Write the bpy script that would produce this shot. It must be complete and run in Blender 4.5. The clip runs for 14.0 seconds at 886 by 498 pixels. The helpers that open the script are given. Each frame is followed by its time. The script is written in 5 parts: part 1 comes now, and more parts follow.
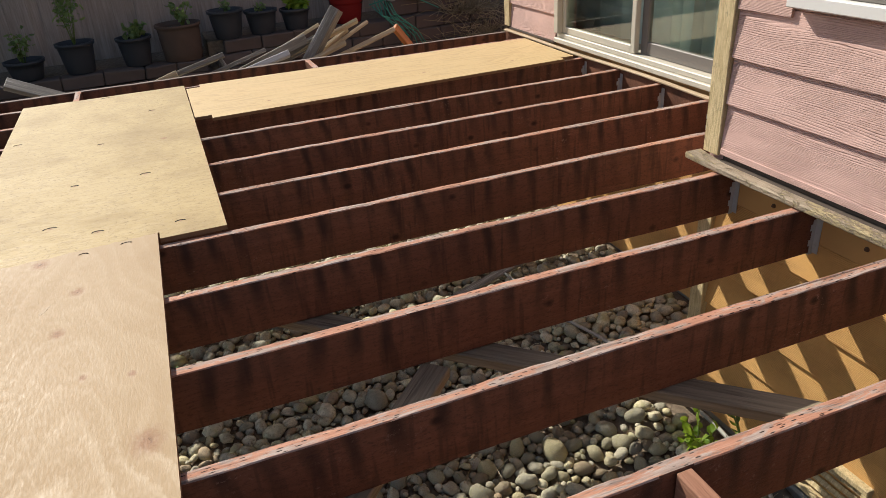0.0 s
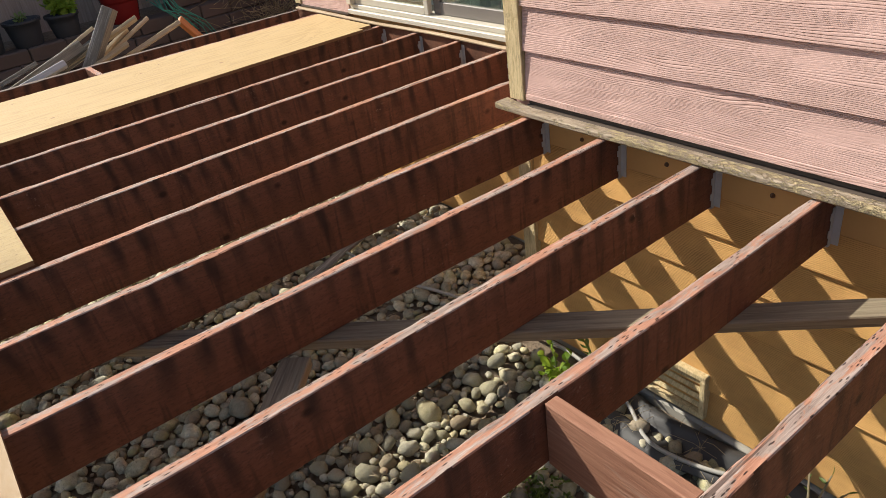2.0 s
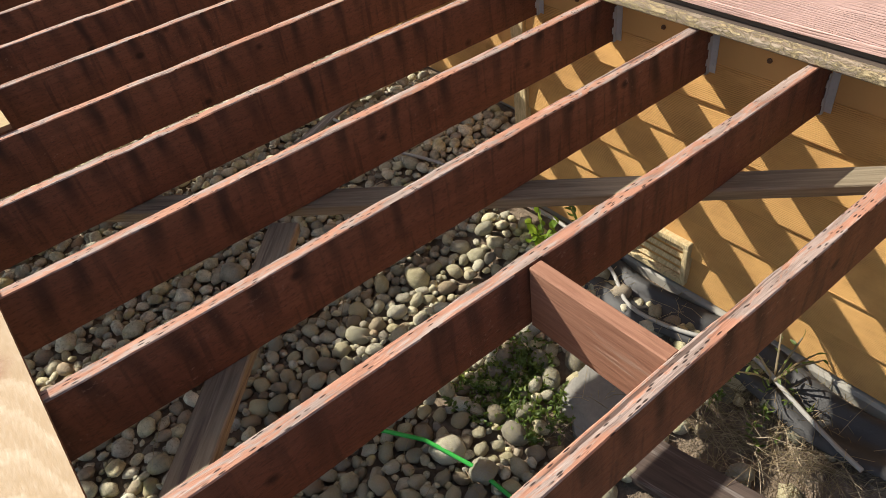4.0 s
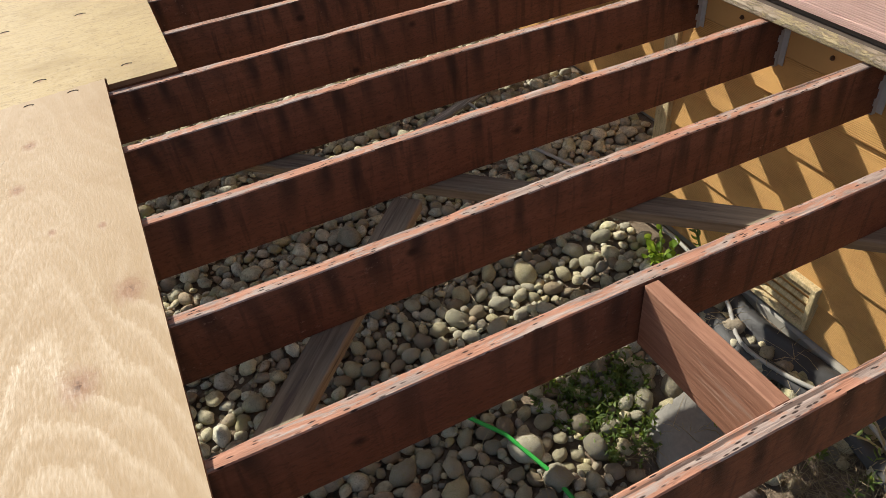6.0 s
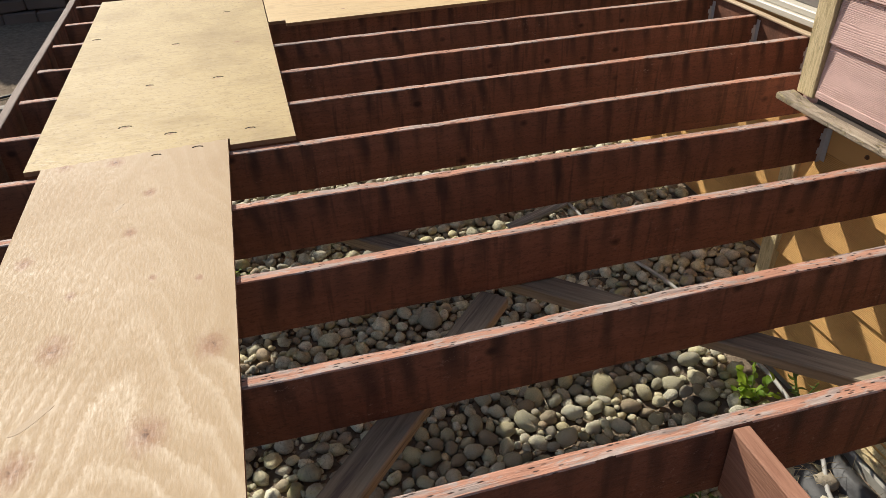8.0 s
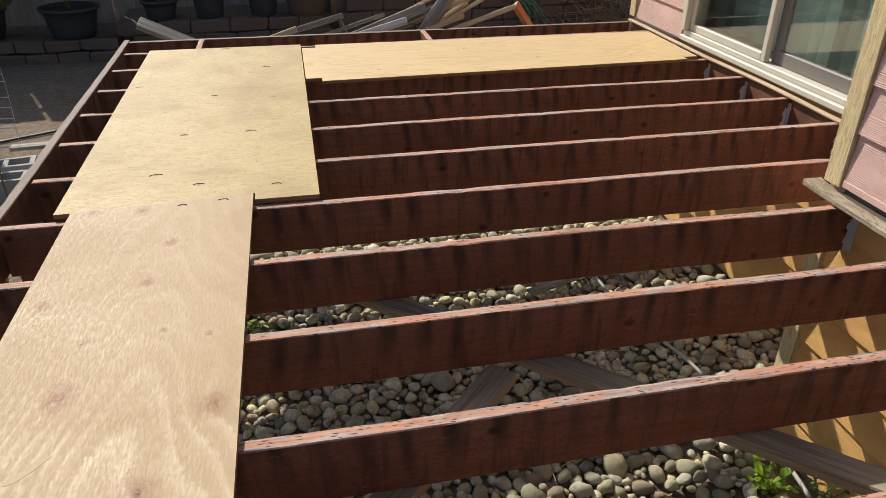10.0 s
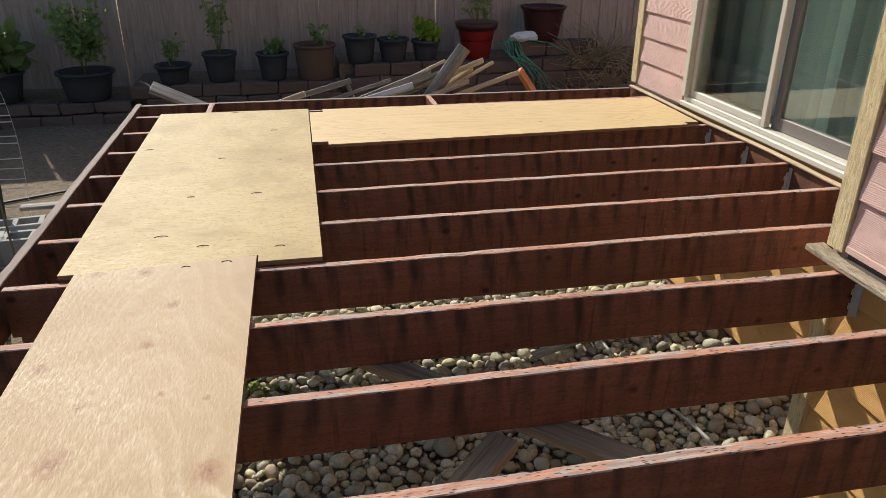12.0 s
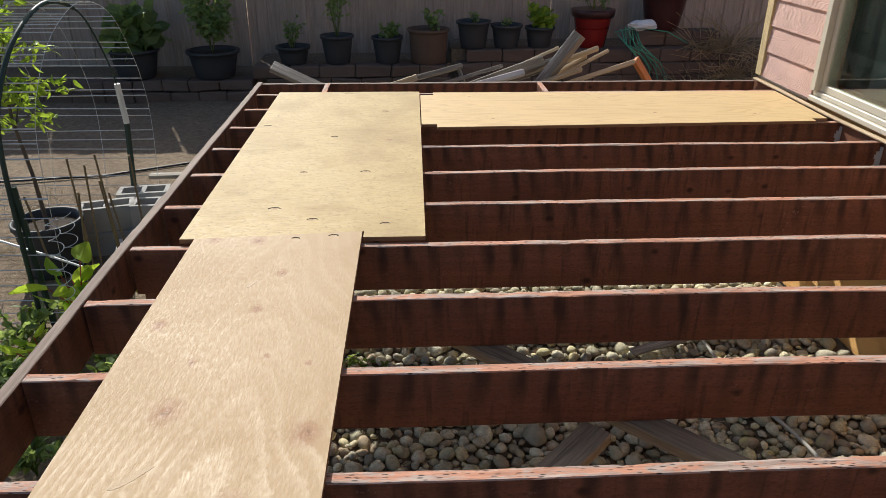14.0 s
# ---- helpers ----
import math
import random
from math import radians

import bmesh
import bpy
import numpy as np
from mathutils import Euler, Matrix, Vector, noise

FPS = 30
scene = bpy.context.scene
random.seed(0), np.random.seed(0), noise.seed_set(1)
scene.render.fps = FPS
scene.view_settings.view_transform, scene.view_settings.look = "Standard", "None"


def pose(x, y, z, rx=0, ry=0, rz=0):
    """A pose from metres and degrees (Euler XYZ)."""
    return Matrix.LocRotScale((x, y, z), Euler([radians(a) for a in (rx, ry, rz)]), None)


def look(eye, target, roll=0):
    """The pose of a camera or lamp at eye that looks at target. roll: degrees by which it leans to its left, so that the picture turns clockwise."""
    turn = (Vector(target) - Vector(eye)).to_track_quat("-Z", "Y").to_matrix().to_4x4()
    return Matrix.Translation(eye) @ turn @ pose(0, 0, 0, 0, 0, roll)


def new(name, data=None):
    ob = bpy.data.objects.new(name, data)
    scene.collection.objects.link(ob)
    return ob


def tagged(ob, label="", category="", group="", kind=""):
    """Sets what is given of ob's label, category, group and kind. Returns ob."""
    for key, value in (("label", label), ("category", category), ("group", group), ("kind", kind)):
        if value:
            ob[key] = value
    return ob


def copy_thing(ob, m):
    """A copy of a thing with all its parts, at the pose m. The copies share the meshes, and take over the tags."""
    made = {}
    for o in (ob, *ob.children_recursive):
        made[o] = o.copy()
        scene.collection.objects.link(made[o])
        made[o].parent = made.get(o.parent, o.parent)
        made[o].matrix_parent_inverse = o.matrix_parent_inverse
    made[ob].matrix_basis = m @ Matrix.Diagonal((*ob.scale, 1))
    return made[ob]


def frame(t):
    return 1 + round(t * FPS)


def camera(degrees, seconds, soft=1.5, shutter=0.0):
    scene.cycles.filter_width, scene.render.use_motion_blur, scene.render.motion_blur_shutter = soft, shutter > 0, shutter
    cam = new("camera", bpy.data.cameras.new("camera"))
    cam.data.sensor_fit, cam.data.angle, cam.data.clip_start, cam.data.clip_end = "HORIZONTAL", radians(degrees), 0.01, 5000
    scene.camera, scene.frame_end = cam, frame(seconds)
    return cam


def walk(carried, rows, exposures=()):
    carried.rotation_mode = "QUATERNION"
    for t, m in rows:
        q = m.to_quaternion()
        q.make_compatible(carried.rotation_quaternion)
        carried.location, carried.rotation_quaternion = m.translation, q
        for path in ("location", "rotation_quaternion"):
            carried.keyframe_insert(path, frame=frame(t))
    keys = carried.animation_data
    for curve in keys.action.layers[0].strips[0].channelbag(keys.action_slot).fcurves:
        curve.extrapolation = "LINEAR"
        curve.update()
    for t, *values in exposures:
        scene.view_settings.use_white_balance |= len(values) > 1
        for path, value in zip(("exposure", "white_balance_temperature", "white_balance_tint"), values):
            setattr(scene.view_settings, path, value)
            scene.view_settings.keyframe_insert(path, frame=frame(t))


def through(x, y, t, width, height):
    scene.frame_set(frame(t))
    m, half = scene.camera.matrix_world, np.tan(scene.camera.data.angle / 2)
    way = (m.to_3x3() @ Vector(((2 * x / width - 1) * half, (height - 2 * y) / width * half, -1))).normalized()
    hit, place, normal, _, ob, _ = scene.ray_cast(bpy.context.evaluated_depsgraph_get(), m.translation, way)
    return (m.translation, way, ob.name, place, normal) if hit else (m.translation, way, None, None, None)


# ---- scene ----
cam = camera(63.5, 14.0, soft=0.6)
PATH = [
    (0, (0.780, -2.495, 1.089), (1.390, -0.823, 0.176), -3.9),
    (0.5, (0.775, -2.495, 1.097), (1.499, -0.875, 0.174), -4.9),
    (1, (0.774, -2.496, 1.090), (1.597, -0.932, 0.154), -6.0),
    (1.5, (0.772, -2.494, 1.089), (1.682, -0.998, 0.122), -7.1),
    (2, (0.781, -2.489, 1.079), (1.754, -1.064, 0.067), -8.4),
    (2.5, (0.783, -2.484, 1.066), (1.786, -1.121, 0.001), -9.0),
    (3, (0.784, -2.485, 1.067), (1.764, -1.167, -0.076), -9.1),
    (3.5, (0.786, -2.489, 1.065), (1.700, -1.203, -0.164), -8.8),
    (3.7, (0.787, -2.492, 1.065), (1.666, -1.215, -0.198), -8.8),
    (4.2, (0.783, -2.492, 1.068), (1.591, -1.233, -0.262), -8.4),
    (4.7, (0.774, -2.492, 1.073), (1.511, -1.223, -0.284), -7.7),
    (5.3, (0.764, -2.491, 1.080), (1.421, -1.175, -0.268), -6.7),
    (5.8, (0.760, -2.491, 1.083), (1.359, -1.111, -0.229), -6.0),
    (6, (0.766, -2.487, 1.081), (1.337, -1.078, -0.218), -6.1),
    (6.5, (0.757, -2.478, 1.085), (1.286, -1.007, -0.163), -5.3),
    (7, (0.763, -2.471, 1.089), (1.243, -0.942, -0.107), -4.5),
    (7.5, (0.769, -2.463, 1.093), (1.209, -0.885, -0.054), -3.3),
    (8, (0.774, -2.453, 1.094), (1.186, -0.834, -0.005), -2.2),
    (8.6, (0.782, -2.450, 1.101), (1.167, -0.784, 0.050), -1.1),
    (9.2, (0.798, -2.444, 1.117), (1.163, -0.752, 0.099), -0.3),
    (9.9, (0.818, -2.437, 1.136), (1.175, -0.728, 0.154), 0.2),
    (10.5, (0.826, -2.434, 1.143), (1.194, -0.708, 0.203), 0.4),
    (11, (0.831, -2.434, 1.147), (1.213, -0.690, 0.245), 0.5),
    (11.5, (0.835, -2.435, 1.150), (1.213, -0.669, 0.292), 0.4),
    (12, (0.834, -2.432, 1.150), (1.190, -0.646, 0.323), 0.3),
    (12.5, (0.834, -2.434, 1.149), (1.147, -0.634, 0.335), 0.3),
    (13, (0.831, -2.435, 1.144), (1.075, -0.628, 0.323), 0.3),
    (13.5, (0.828, -2.435, 1.135), (0.985, -0.626, 0.298), 0.2),
    (14, (0.826, -2.441, 1.135), (0.904, -0.636, 0.278), 0.1),
]
walk(cam, [(t, look(eye, target, roll)) for t, eye, target, roll in PATH],
     [(0, 0.08, 6440, 10), (1.5, 0.16, 6480, 10), (3, 0.40, 6520, 10), (3.7, 0.43, 6540, 10), (6, 0.14, 6470, 9), (8, 0.1, 6440, 10), (10.5, 0.09, 6330, 9), (14, 0.13, 6260, 9)])

# ---- light ----
TO_SUN = Vector((-0.51, 1.18, 1.0)).normalized()
world = bpy.data.worlds.new("sky")
scene.world = world
world.use_nodes = True
wt = world.node_tree
sky = wt.nodes.new("ShaderNodeTexSky")
sky.sky_type = "NISHITA"
sky.sun_disc = False
sky.dust_density = 2.2
sky.sun_elevation = math.asin(TO_SUN.z)
sky.sun_rotation = math.atan2(TO_SUN.x, TO_SUN.y)
wt.links.new(sky.outputs[0], wt.nodes["Background"].inputs[0])
wt.nodes["Background"].inputs[1].default_value = 0.11
sun = new("sun", bpy.data.lights.new("sun", "SUN"))
sun.data.energy = 5.6
sun.data.angle = radians(0.53)
sun.data.color = (1.0, 0.945, 0.84)
sun.matrix_world = look(TO_SUN * 30, (0, 0, 0))


# ---- materials ----
class Nodes:
    """Short way to write a node material."""

    def __init__(self, name, rough=0.7, metal=0.0, spec=0.3):
        self.mat = bpy.data.materials.new(name)
        self.mat.use_nodes = True
        self.t = self.mat.node_tree
        self.bsdf = self.t.nodes["Principled BSDF"]
        self.bsdf.inputs["Roughness"].default_value = rough
        self.bsdf.inputs["Metallic"].default_value = metal
        self.bsdf.inputs["Specular IOR Level"].default_value = spec

    def n(self, kind, **kw):
        node = self.t.nodes.new("ShaderNode" + kind)
        for k, v in kw.items():
            node.inputs[k.replace("_", " ")].default_value = v
        return node

    def link(self, a, b):
        self.t.links.new(a, b)

    def coords(self, scale=(1, 1, 1), rand=True):
        """Object coordinates, shifted at random for each object, then scaled."""
        out = self.n("TexCoord").outputs["Object"]
        if rand:
            info = self.n("ObjectInfo")
            mul = self.t.nodes.new("ShaderNodeVectorMath")
            mul.operation = "MULTIPLY_ADD"
            self.link(info.outputs["Random"], mul.inputs[0])
            mul.inputs[1].default_value = (37.0, 19.0, 53.0)
            self.link(out, mul.inputs[2])
            out = mul.outputs[0]
        m = self.n("Mapping", Scale=scale)
        self.link(out, m.inputs["Vector"])
        return m.outputs[0]

    def noise(self, vec, scale, detail=4.0, rough=0.55, dist=0.0):
        node = self.n("TexNoise", Scale=scale, Detail=detail, Roughness=rough, Distortion=dist)
        self.link(vec, node.inputs["Vector"])
        return node.outputs["Fac"]

    def ramp(self, fac, stops):
        node = self.t.nodes.new("ShaderNodeValToRGB")
        el = node.color_ramp.elements
        while len(el) < len(stops):
            el.new(0.5)
        for e, (p, c) in zip(el, stops):
            e.position = p
            e.color = (*c, 1) if len(c) == 3 else c
        self.link(fac, node.inputs[0])
        return node.outputs[0]

    def mix(self, fac, a, b, how="MIX"):
        node = self.t.nodes.new("ShaderNodeMix")
        node.data_type, node.blend_type = "RGBA", how
        for sock, v in ((node.inputs[0], fac), (node.inputs[6], a), (node.inputs[7], b)):
            if isinstance(v, (int, float)):
                sock.default_value = v
            elif isinstance(v, tuple):
                sock.default_value = (*v, 1)
            else:
                self.link(v, sock)
        return node.outputs[2]

    def math(self, op, a, b=0.0, clamp=False):
        node = self.t.nodes.new("ShaderNodeMath")
        node.operation, node.use_clamp = op, clamp
        node.inputs[2].default_value = 0.5
        for sock, v in ((node.inputs[0], a), (node.inputs[1], b)):
            if isinstance(v, (int, float)):
                sock.default_value = v
            else:
                self.link(v, sock)
        return node.outputs[0]

    def random(self):
        return self.n("ObjectInfo").outputs["Random"]

    def island(self):
        return self.n("NewGeometry").outputs["Random Per Island"]

    def bump(self, height, strength=0.4, dist=0.01):
        node = self.n("Bump", Strength=strength, Distance=dist)
        self.link(height, node.inputs["Height"])
        self.link(node.outputs[0], self.bsdf.inputs["Normal"])
        return self

    def colour(self, c):
        if isinstance(c, tuple):
            self.bsdf.inputs["Base Color"].default_value = (*c, 1)
        else:
            self.link(c, self.bsdf.inputs["Base Color"])
        return self


def wood(name, dark, light, rough=0.7, along=0, grain=60, wear=None, wear_at=0.62, bump=0.35):
    """Sawn timber with its grain along one local axis, blotches and optional worn patches."""
    m = Nodes(name, rough)
    s = [1.0, 1.0, 1.0]
    s[along] = 0.06
    v = m.coords(tuple(s))
    g = m.noise(v, grain, 6, 0.65, 0.6)
    big = m.noise(m.coords(tuple(0.25 if i == along else 1 for i in range(3))), 6, 3)
    c = m.ramp(g, [(0.3, dark), (0.7, light)])
    c = m.mix(m.math("MULTIPLY", big, 0.55), c, m.mix(0.5, dark, (0, 0, 0)))
    if wear:
        w = m.noise(v, 22, 5, 0.7, 0.4)
        c = m.mix(m.ramp(w, [(wear_at - 0.04, (0, 0, 0)), (wear_at + 0.06, (1, 1, 1))]), c, wear)
    m.colour(c).bump(g, bump, 0.004)
    return m.mat


def joist_face():
    """Red-brown deck stain; dark runs every tenth of a metre, where the gaps of the old deck boards let water down."""
    m = Nodes("joist_face", 0.6, spec=0.28)
    v = m.coords((0.05, 1, 1))
    g = m.noise(v, 55, 6, 0.65, 0.5)
    c = m.ramp(g, [(0.20, (0.150, 0.060, 0.032)), (0.80, (0.250, 0.108, 0.062))])
    tone = m.noise(m.coords((0.5, 1, 1)), 3.0, 3)
    c = m.mix(m.ramp(tone, [(0.4, (0, 0, 0)), (0.7, (0.55, 0.55, 0.55))]), c, (0.115, 0.046, 0.030))
    sep = m.n("SeparateXYZ")
    m.link(m.n("TexCoord").outputs["Object"], sep.inputs[0])
    wander = m.math("MULTIPLY", m.math("SUBTRACT", m.noise(m.coords((1, 1, 0.5)), 5.0, 3), 0.5), 0.11)
    lean = m.math("MULTIPLY", sep.outputs[2], m.math("MULTIPLY", m.math("SUBTRACT", m.random(), 0.35), 0.35))
    at = m.math("ADD", m.math("ADD", sep.outputs[0], wander), lean)
    beat = m.math("MULTIPLY_ADD", m.math("SINE", m.math("MULTIPLY", at, 62.83)), 0.5)
    stripe = m.ramp(beat, [(0.42, (0, 0, 0)), (0.98, (1, 1, 1))])
    reach = m.math("MULTIPLY", m.noise(m.coords((1, 0.05, 0.05)), 9.0, 2), 0.27)
    fade = m.ramp(m.math("MULTIPLY", m.math("ADD", sep.outputs[2], reach), 9.0), [(0.0, (0.20, 0.20, 0.20)), (0.95, (1, 1, 1))])
    some = m.ramp(m.noise(m.coords((1, 0.05, 0.05)), 4.0, 2), [(0.34, (0.25, 0.25, 0.25)), (0.58, (0.82, 0.82, 0.82))])
    c = m.mix(m.math("MULTIPLY", m.math("MULTIPLY", stripe, fade), some), c, (0.030, 0.017, 0.013))
    runs = m.noise(m.coords((1, 0.02, 0.10)), 42.0, 2, 0.5, 0.25)
    c = m.mix(m.ramp(runs, [(0.56, (0, 0, 0)), (0.70, (0.5, 0.5, 0.5))]), c, (0.040, 0.020, 0.015))
    knot = m.n("TexVoronoi", Scale=6.5, Randomness=1.0)
    m.link(m.coords((1, 0.3, 1.25)), knot.inputs["Vector"])
    c = m.mix(m.ramp(knot.outputs["Distance"], [(0.06, (0.9, 0.9, 0.9)), (0.15, (0, 0, 0))]), c, (0.03, 0.013, 0.008))
    flake = m.noise(m.coords((0.8, 1, 1)), 60, 5, 0.75)
    pale = m.noise(m.coords((1, 1, 0.6)), 3.2, 2)
    both = m.math("MULTIPLY", m.ramp(flake, [(0.60, (0, 0, 0)), (0.66, (1, 1, 1))]), m.ramp(pale, [(0.52, (0, 0, 0)), (0.70, (0.75, 0.75, 0.75))]))
    c = m.mix(both, c, (0.36, 0.24, 0.18))
    speck = m.noise(m.coords((0.4, 1, 1)), 160, 4, 0.7)
    c = m.mix(m.ramp(speck, [(0.35, (0.45, 0.45, 0.45)), (0.5, (0, 0, 0))]), c, (0.05, 0.022, 0.015))
    m.colour(c).bump(m.math("ADD", g, speck), 0.5, 0.003)
    return m.mat


def joist_top():
    """Weathered top edge: grey wood, orange remains of stain, rows of slot-like fastener holes and dark checks."""
    m = Nodes("joist_top", 0.8)
    v = m.coords((0.07, 1, 1))
    g = m.noise(v, 70, 6, 0.7, 0.5)
    c = m.ramp(g, [(0.3, (0.20, 0.145, 0.12)), (0.52, (0.38, 0.29, 0.245)), (0.75, (0.54, 0.45, 0.40))])
    stain = m.noise(m.coords((0.30, 1.6, 1)), 19, 6, 0.75, 0.7)
    c = m.mix(m.ramp(stain, [(0.46, (0, 0, 0)), (0.53, (0.92, 0.92, 0.92))]), c, m.mix(g, (0.30, 0.125, 0.075), (0.58, 0.29, 0.185)))
    grime = m.noise(m.coords((0.25, 1, 1)), 12, 5, 0.7)
    c = m.mix(m.ramp(grime, [(0.56, (0, 0, 0)), (0.70, (0.6, 0.6, 0.6))]), c, (0.10, 0.072, 0.06))
    hole = m.n("TexVoronoi", Scale=120.0, Randomness=0.95)
    m.link(m.coords((0.26, 1.15, 0.2)), hole.inputs["Vector"])
    some = m.ramp(m.noise(m.coords((1, 0.6, 1)), 14, 3), [(0.36, (0, 0, 0)), (0.50, (1, 1, 1))])
    c = m.mix(m.math("MULTIPLY", some, m.ramp(hole.outputs["Distance"], [(0.18, (0.95, 0.95, 0.95)), (0.30, (0, 0, 0))])), c, (0.03, 0.016, 0.012))
    check = m.noise(m.coords((0.02, 1, 1)), 60, 3, 0.6)
    c = m.mix(m.ramp(check, [(0.60, (0, 0, 0)), (0.66, (0.8, 0.8, 0.8))]), c, (0.07, 0.04, 0.03))
    m.colour(c).bump(m.math("ADD", g, m.math("MULTIPLY", check, -0.7)), 0.7, 0.005)
    return m.mat


def plywood(name, pale, ring, knots, freq, stretch, rough=0.62, dirt=(0.3, 0.2, 0.1), dirt_at=0.62, contrast=0.5, drift=0.6, weather=0.0, arch=None):
    """Rotary-cut veneer: contour lines of a slow height field that swells at the knots."""
    m = Nodes(name, rough, spec=0.32)
    v = m.coords((1, 1, 1), rand=False)
    sx = m.n("Mapping", Scale=stretch)
    m.link(v, sx.inputs["Vector"])
    f = m.math("MULTIPLY", m.noise(sx.outputs[0], 1.5, 2.0, 0.45, 0.25), 0.62 if arch else 1.0)
    sep = m.n("SeparateXYZ")
    m.link(sx.outputs[0], sep.inputs[0])
    f = m.math("ADD", f, m.math("MULTIPLY", sep.outputs[0], drift))
    if arch:
        ax, ay, wide, rise = arch
        raw = m.n("SeparateXYZ")
        m.link(v, raw.inputs[0])
        side = m.math("DIVIDE", m.math("SUBTRACT", raw.outputs[0], ax), wide)
        f = m.math("ADD", f, m.math("ADD", m.math("MULTIPLY", raw.outputs[1], rise), m.math("MULTIPLY", m.math("MULTIPLY", side, side), rise * 0.8)))
        bold = m.ramp(m.math("ADD", m.math("MULTIPLY", m.math("SUBTRACT", ay, raw.outputs[1]), 2.2), m.math("MULTIPLY", m.noise(v, 3.0, 2), 0.9)), [(0.30, (0.32, 0.32, 0.32)), (0.80, (1, 1, 1))])
    core = None
    ragged = m.noise(v, 55, 4, 0.65, 0.5)
    for x, y, r in knots:
        off = m.t.nodes.new("ShaderNodeVectorMath")
        off.operation = "SUBTRACT"
        m.link(v, off.inputs[0])
        off.inputs[1].default_value = (x, y, 0.009)
        sc = m.t.nodes.new("ShaderNodeVectorMath")
        sc.operation = "MULTIPLY"
        m.link(off.outputs[0], sc.inputs[0])
        sc.inputs[1].default_value = (1 / r, (0.75 if stretch[1] < stretch[0] else 1.2) / r, 0)
        ln = m.t.nodes.new("ShaderNodeVectorMath")
        ln.operation = "LENGTH"
        m.link(sc.outputs[0], ln.inputs[0])
        d = m.math("ADD", ln.outputs["Value"], m.math("MULTIPLY", m.math("SUBTRACT", ragged, 0.5), 1.5))
        swell = m.math("DIVIDE", 0.16, m.math("ADD", 1.0, m.math("MULTIPLY", d, m.math("MULTIPLY", d, 0.22))))
        f = m.math("ADD", f, swell)
        k = m.math("SUBTRACT", 1.25, d, True)
        core = k if core is None else m.math("MAXIMUM", core, k)
    wave = m.math("FRACT", m.math("MULTIPLY", f, freq))
    lines = m.ramp(wave, [(0.0, (0.1, 0.1, 0.1)), (0.45, (0.2, 0.2, 0.2)), (0.82, (1, 1, 1)), (0.93, (0.75, 0.75, 0.75)), (1.0, (0.1, 0.1, 0.1))])
    figure = m.math("MULTIPLY", lines, bold) if arch else lines
    c = m.mix(m.math("MULTIPLY", figure, contrast), pale, ring)
    fine = m.noise(sx.outputs[0], 90, 4, 0.6)
    c = m.mix(m.math("MULTIPLY", fine, 0.35), c, m.mix(0.5, ring, pale))
    if weather:
        fibre = m.noise(sx.outputs[0], 26, 8, 0.75, 0.8)
        speck = m.noise(v, 55, 5, 0.7)
        c = m.mix(m.ramp(fibre, [(0.50, (0, 0, 0)), (0.70, (weather, weather, weather))]), c, dirt)
        c = m.mix(m.ramp(speck, [(0.56, (0, 0, 0)), (0.70, (weather, weather, weather))]), c, m.mix(0.4, dirt, (0.1, 0.07, 0.04)))
    blot = m.noise(v, 2.3, 5, 0.6, 0.4)
    c = m.mix(m.ramp(blot, [(dirt_at - 0.1, (0, 0, 0)), (dirt_at + 0.14, (0.6, 0.6, 0.6))]), c, dirt)
    if core is not None:
        heart = m.mix(m.noise(v, 120, 4, 0.7), (0.20, 0.092, 0.045), (0.38, 0.225, 0.125))
        c = m.mix(m.ramp(core, [(0.05, (0, 0, 0)), (0.40, (0.35, 0.35, 0.35)), (0.70, (0.62, 0.62, 0.62)), (1.15, (0.92, 0.92, 0.92))]), c, heart)
        c = m.mix(m.math("MULTIPLY", m.ramp(core, [(0.75, (0, 0, 0)), (1.1, (1, 1, 1))]), m.ramp(ragged, [(0.50, (0, 0, 0)), (0.60, (0.8, 0.8, 0.8))])), c, (0.10, 0.045, 0.025))
    m.link(m.ramp(m.math("SUBTRACT", m.math("ADD", fine, m.math("MULTIPLY", blot, 0.4)), m.math("MULTIPLY", figure, 0.25 * contrast)), [(0.35, (rough - 0.14,) * 3), (0.8, (rough + 0.12,) * 3)]), m.bsdf.inputs["Roughness"])
    m.colour(c).bump(m.math("ADD", fine, m.math("MULTIPLY", figure, 0.25 * contrast)), 0.25, 0.002)
    return m.mat


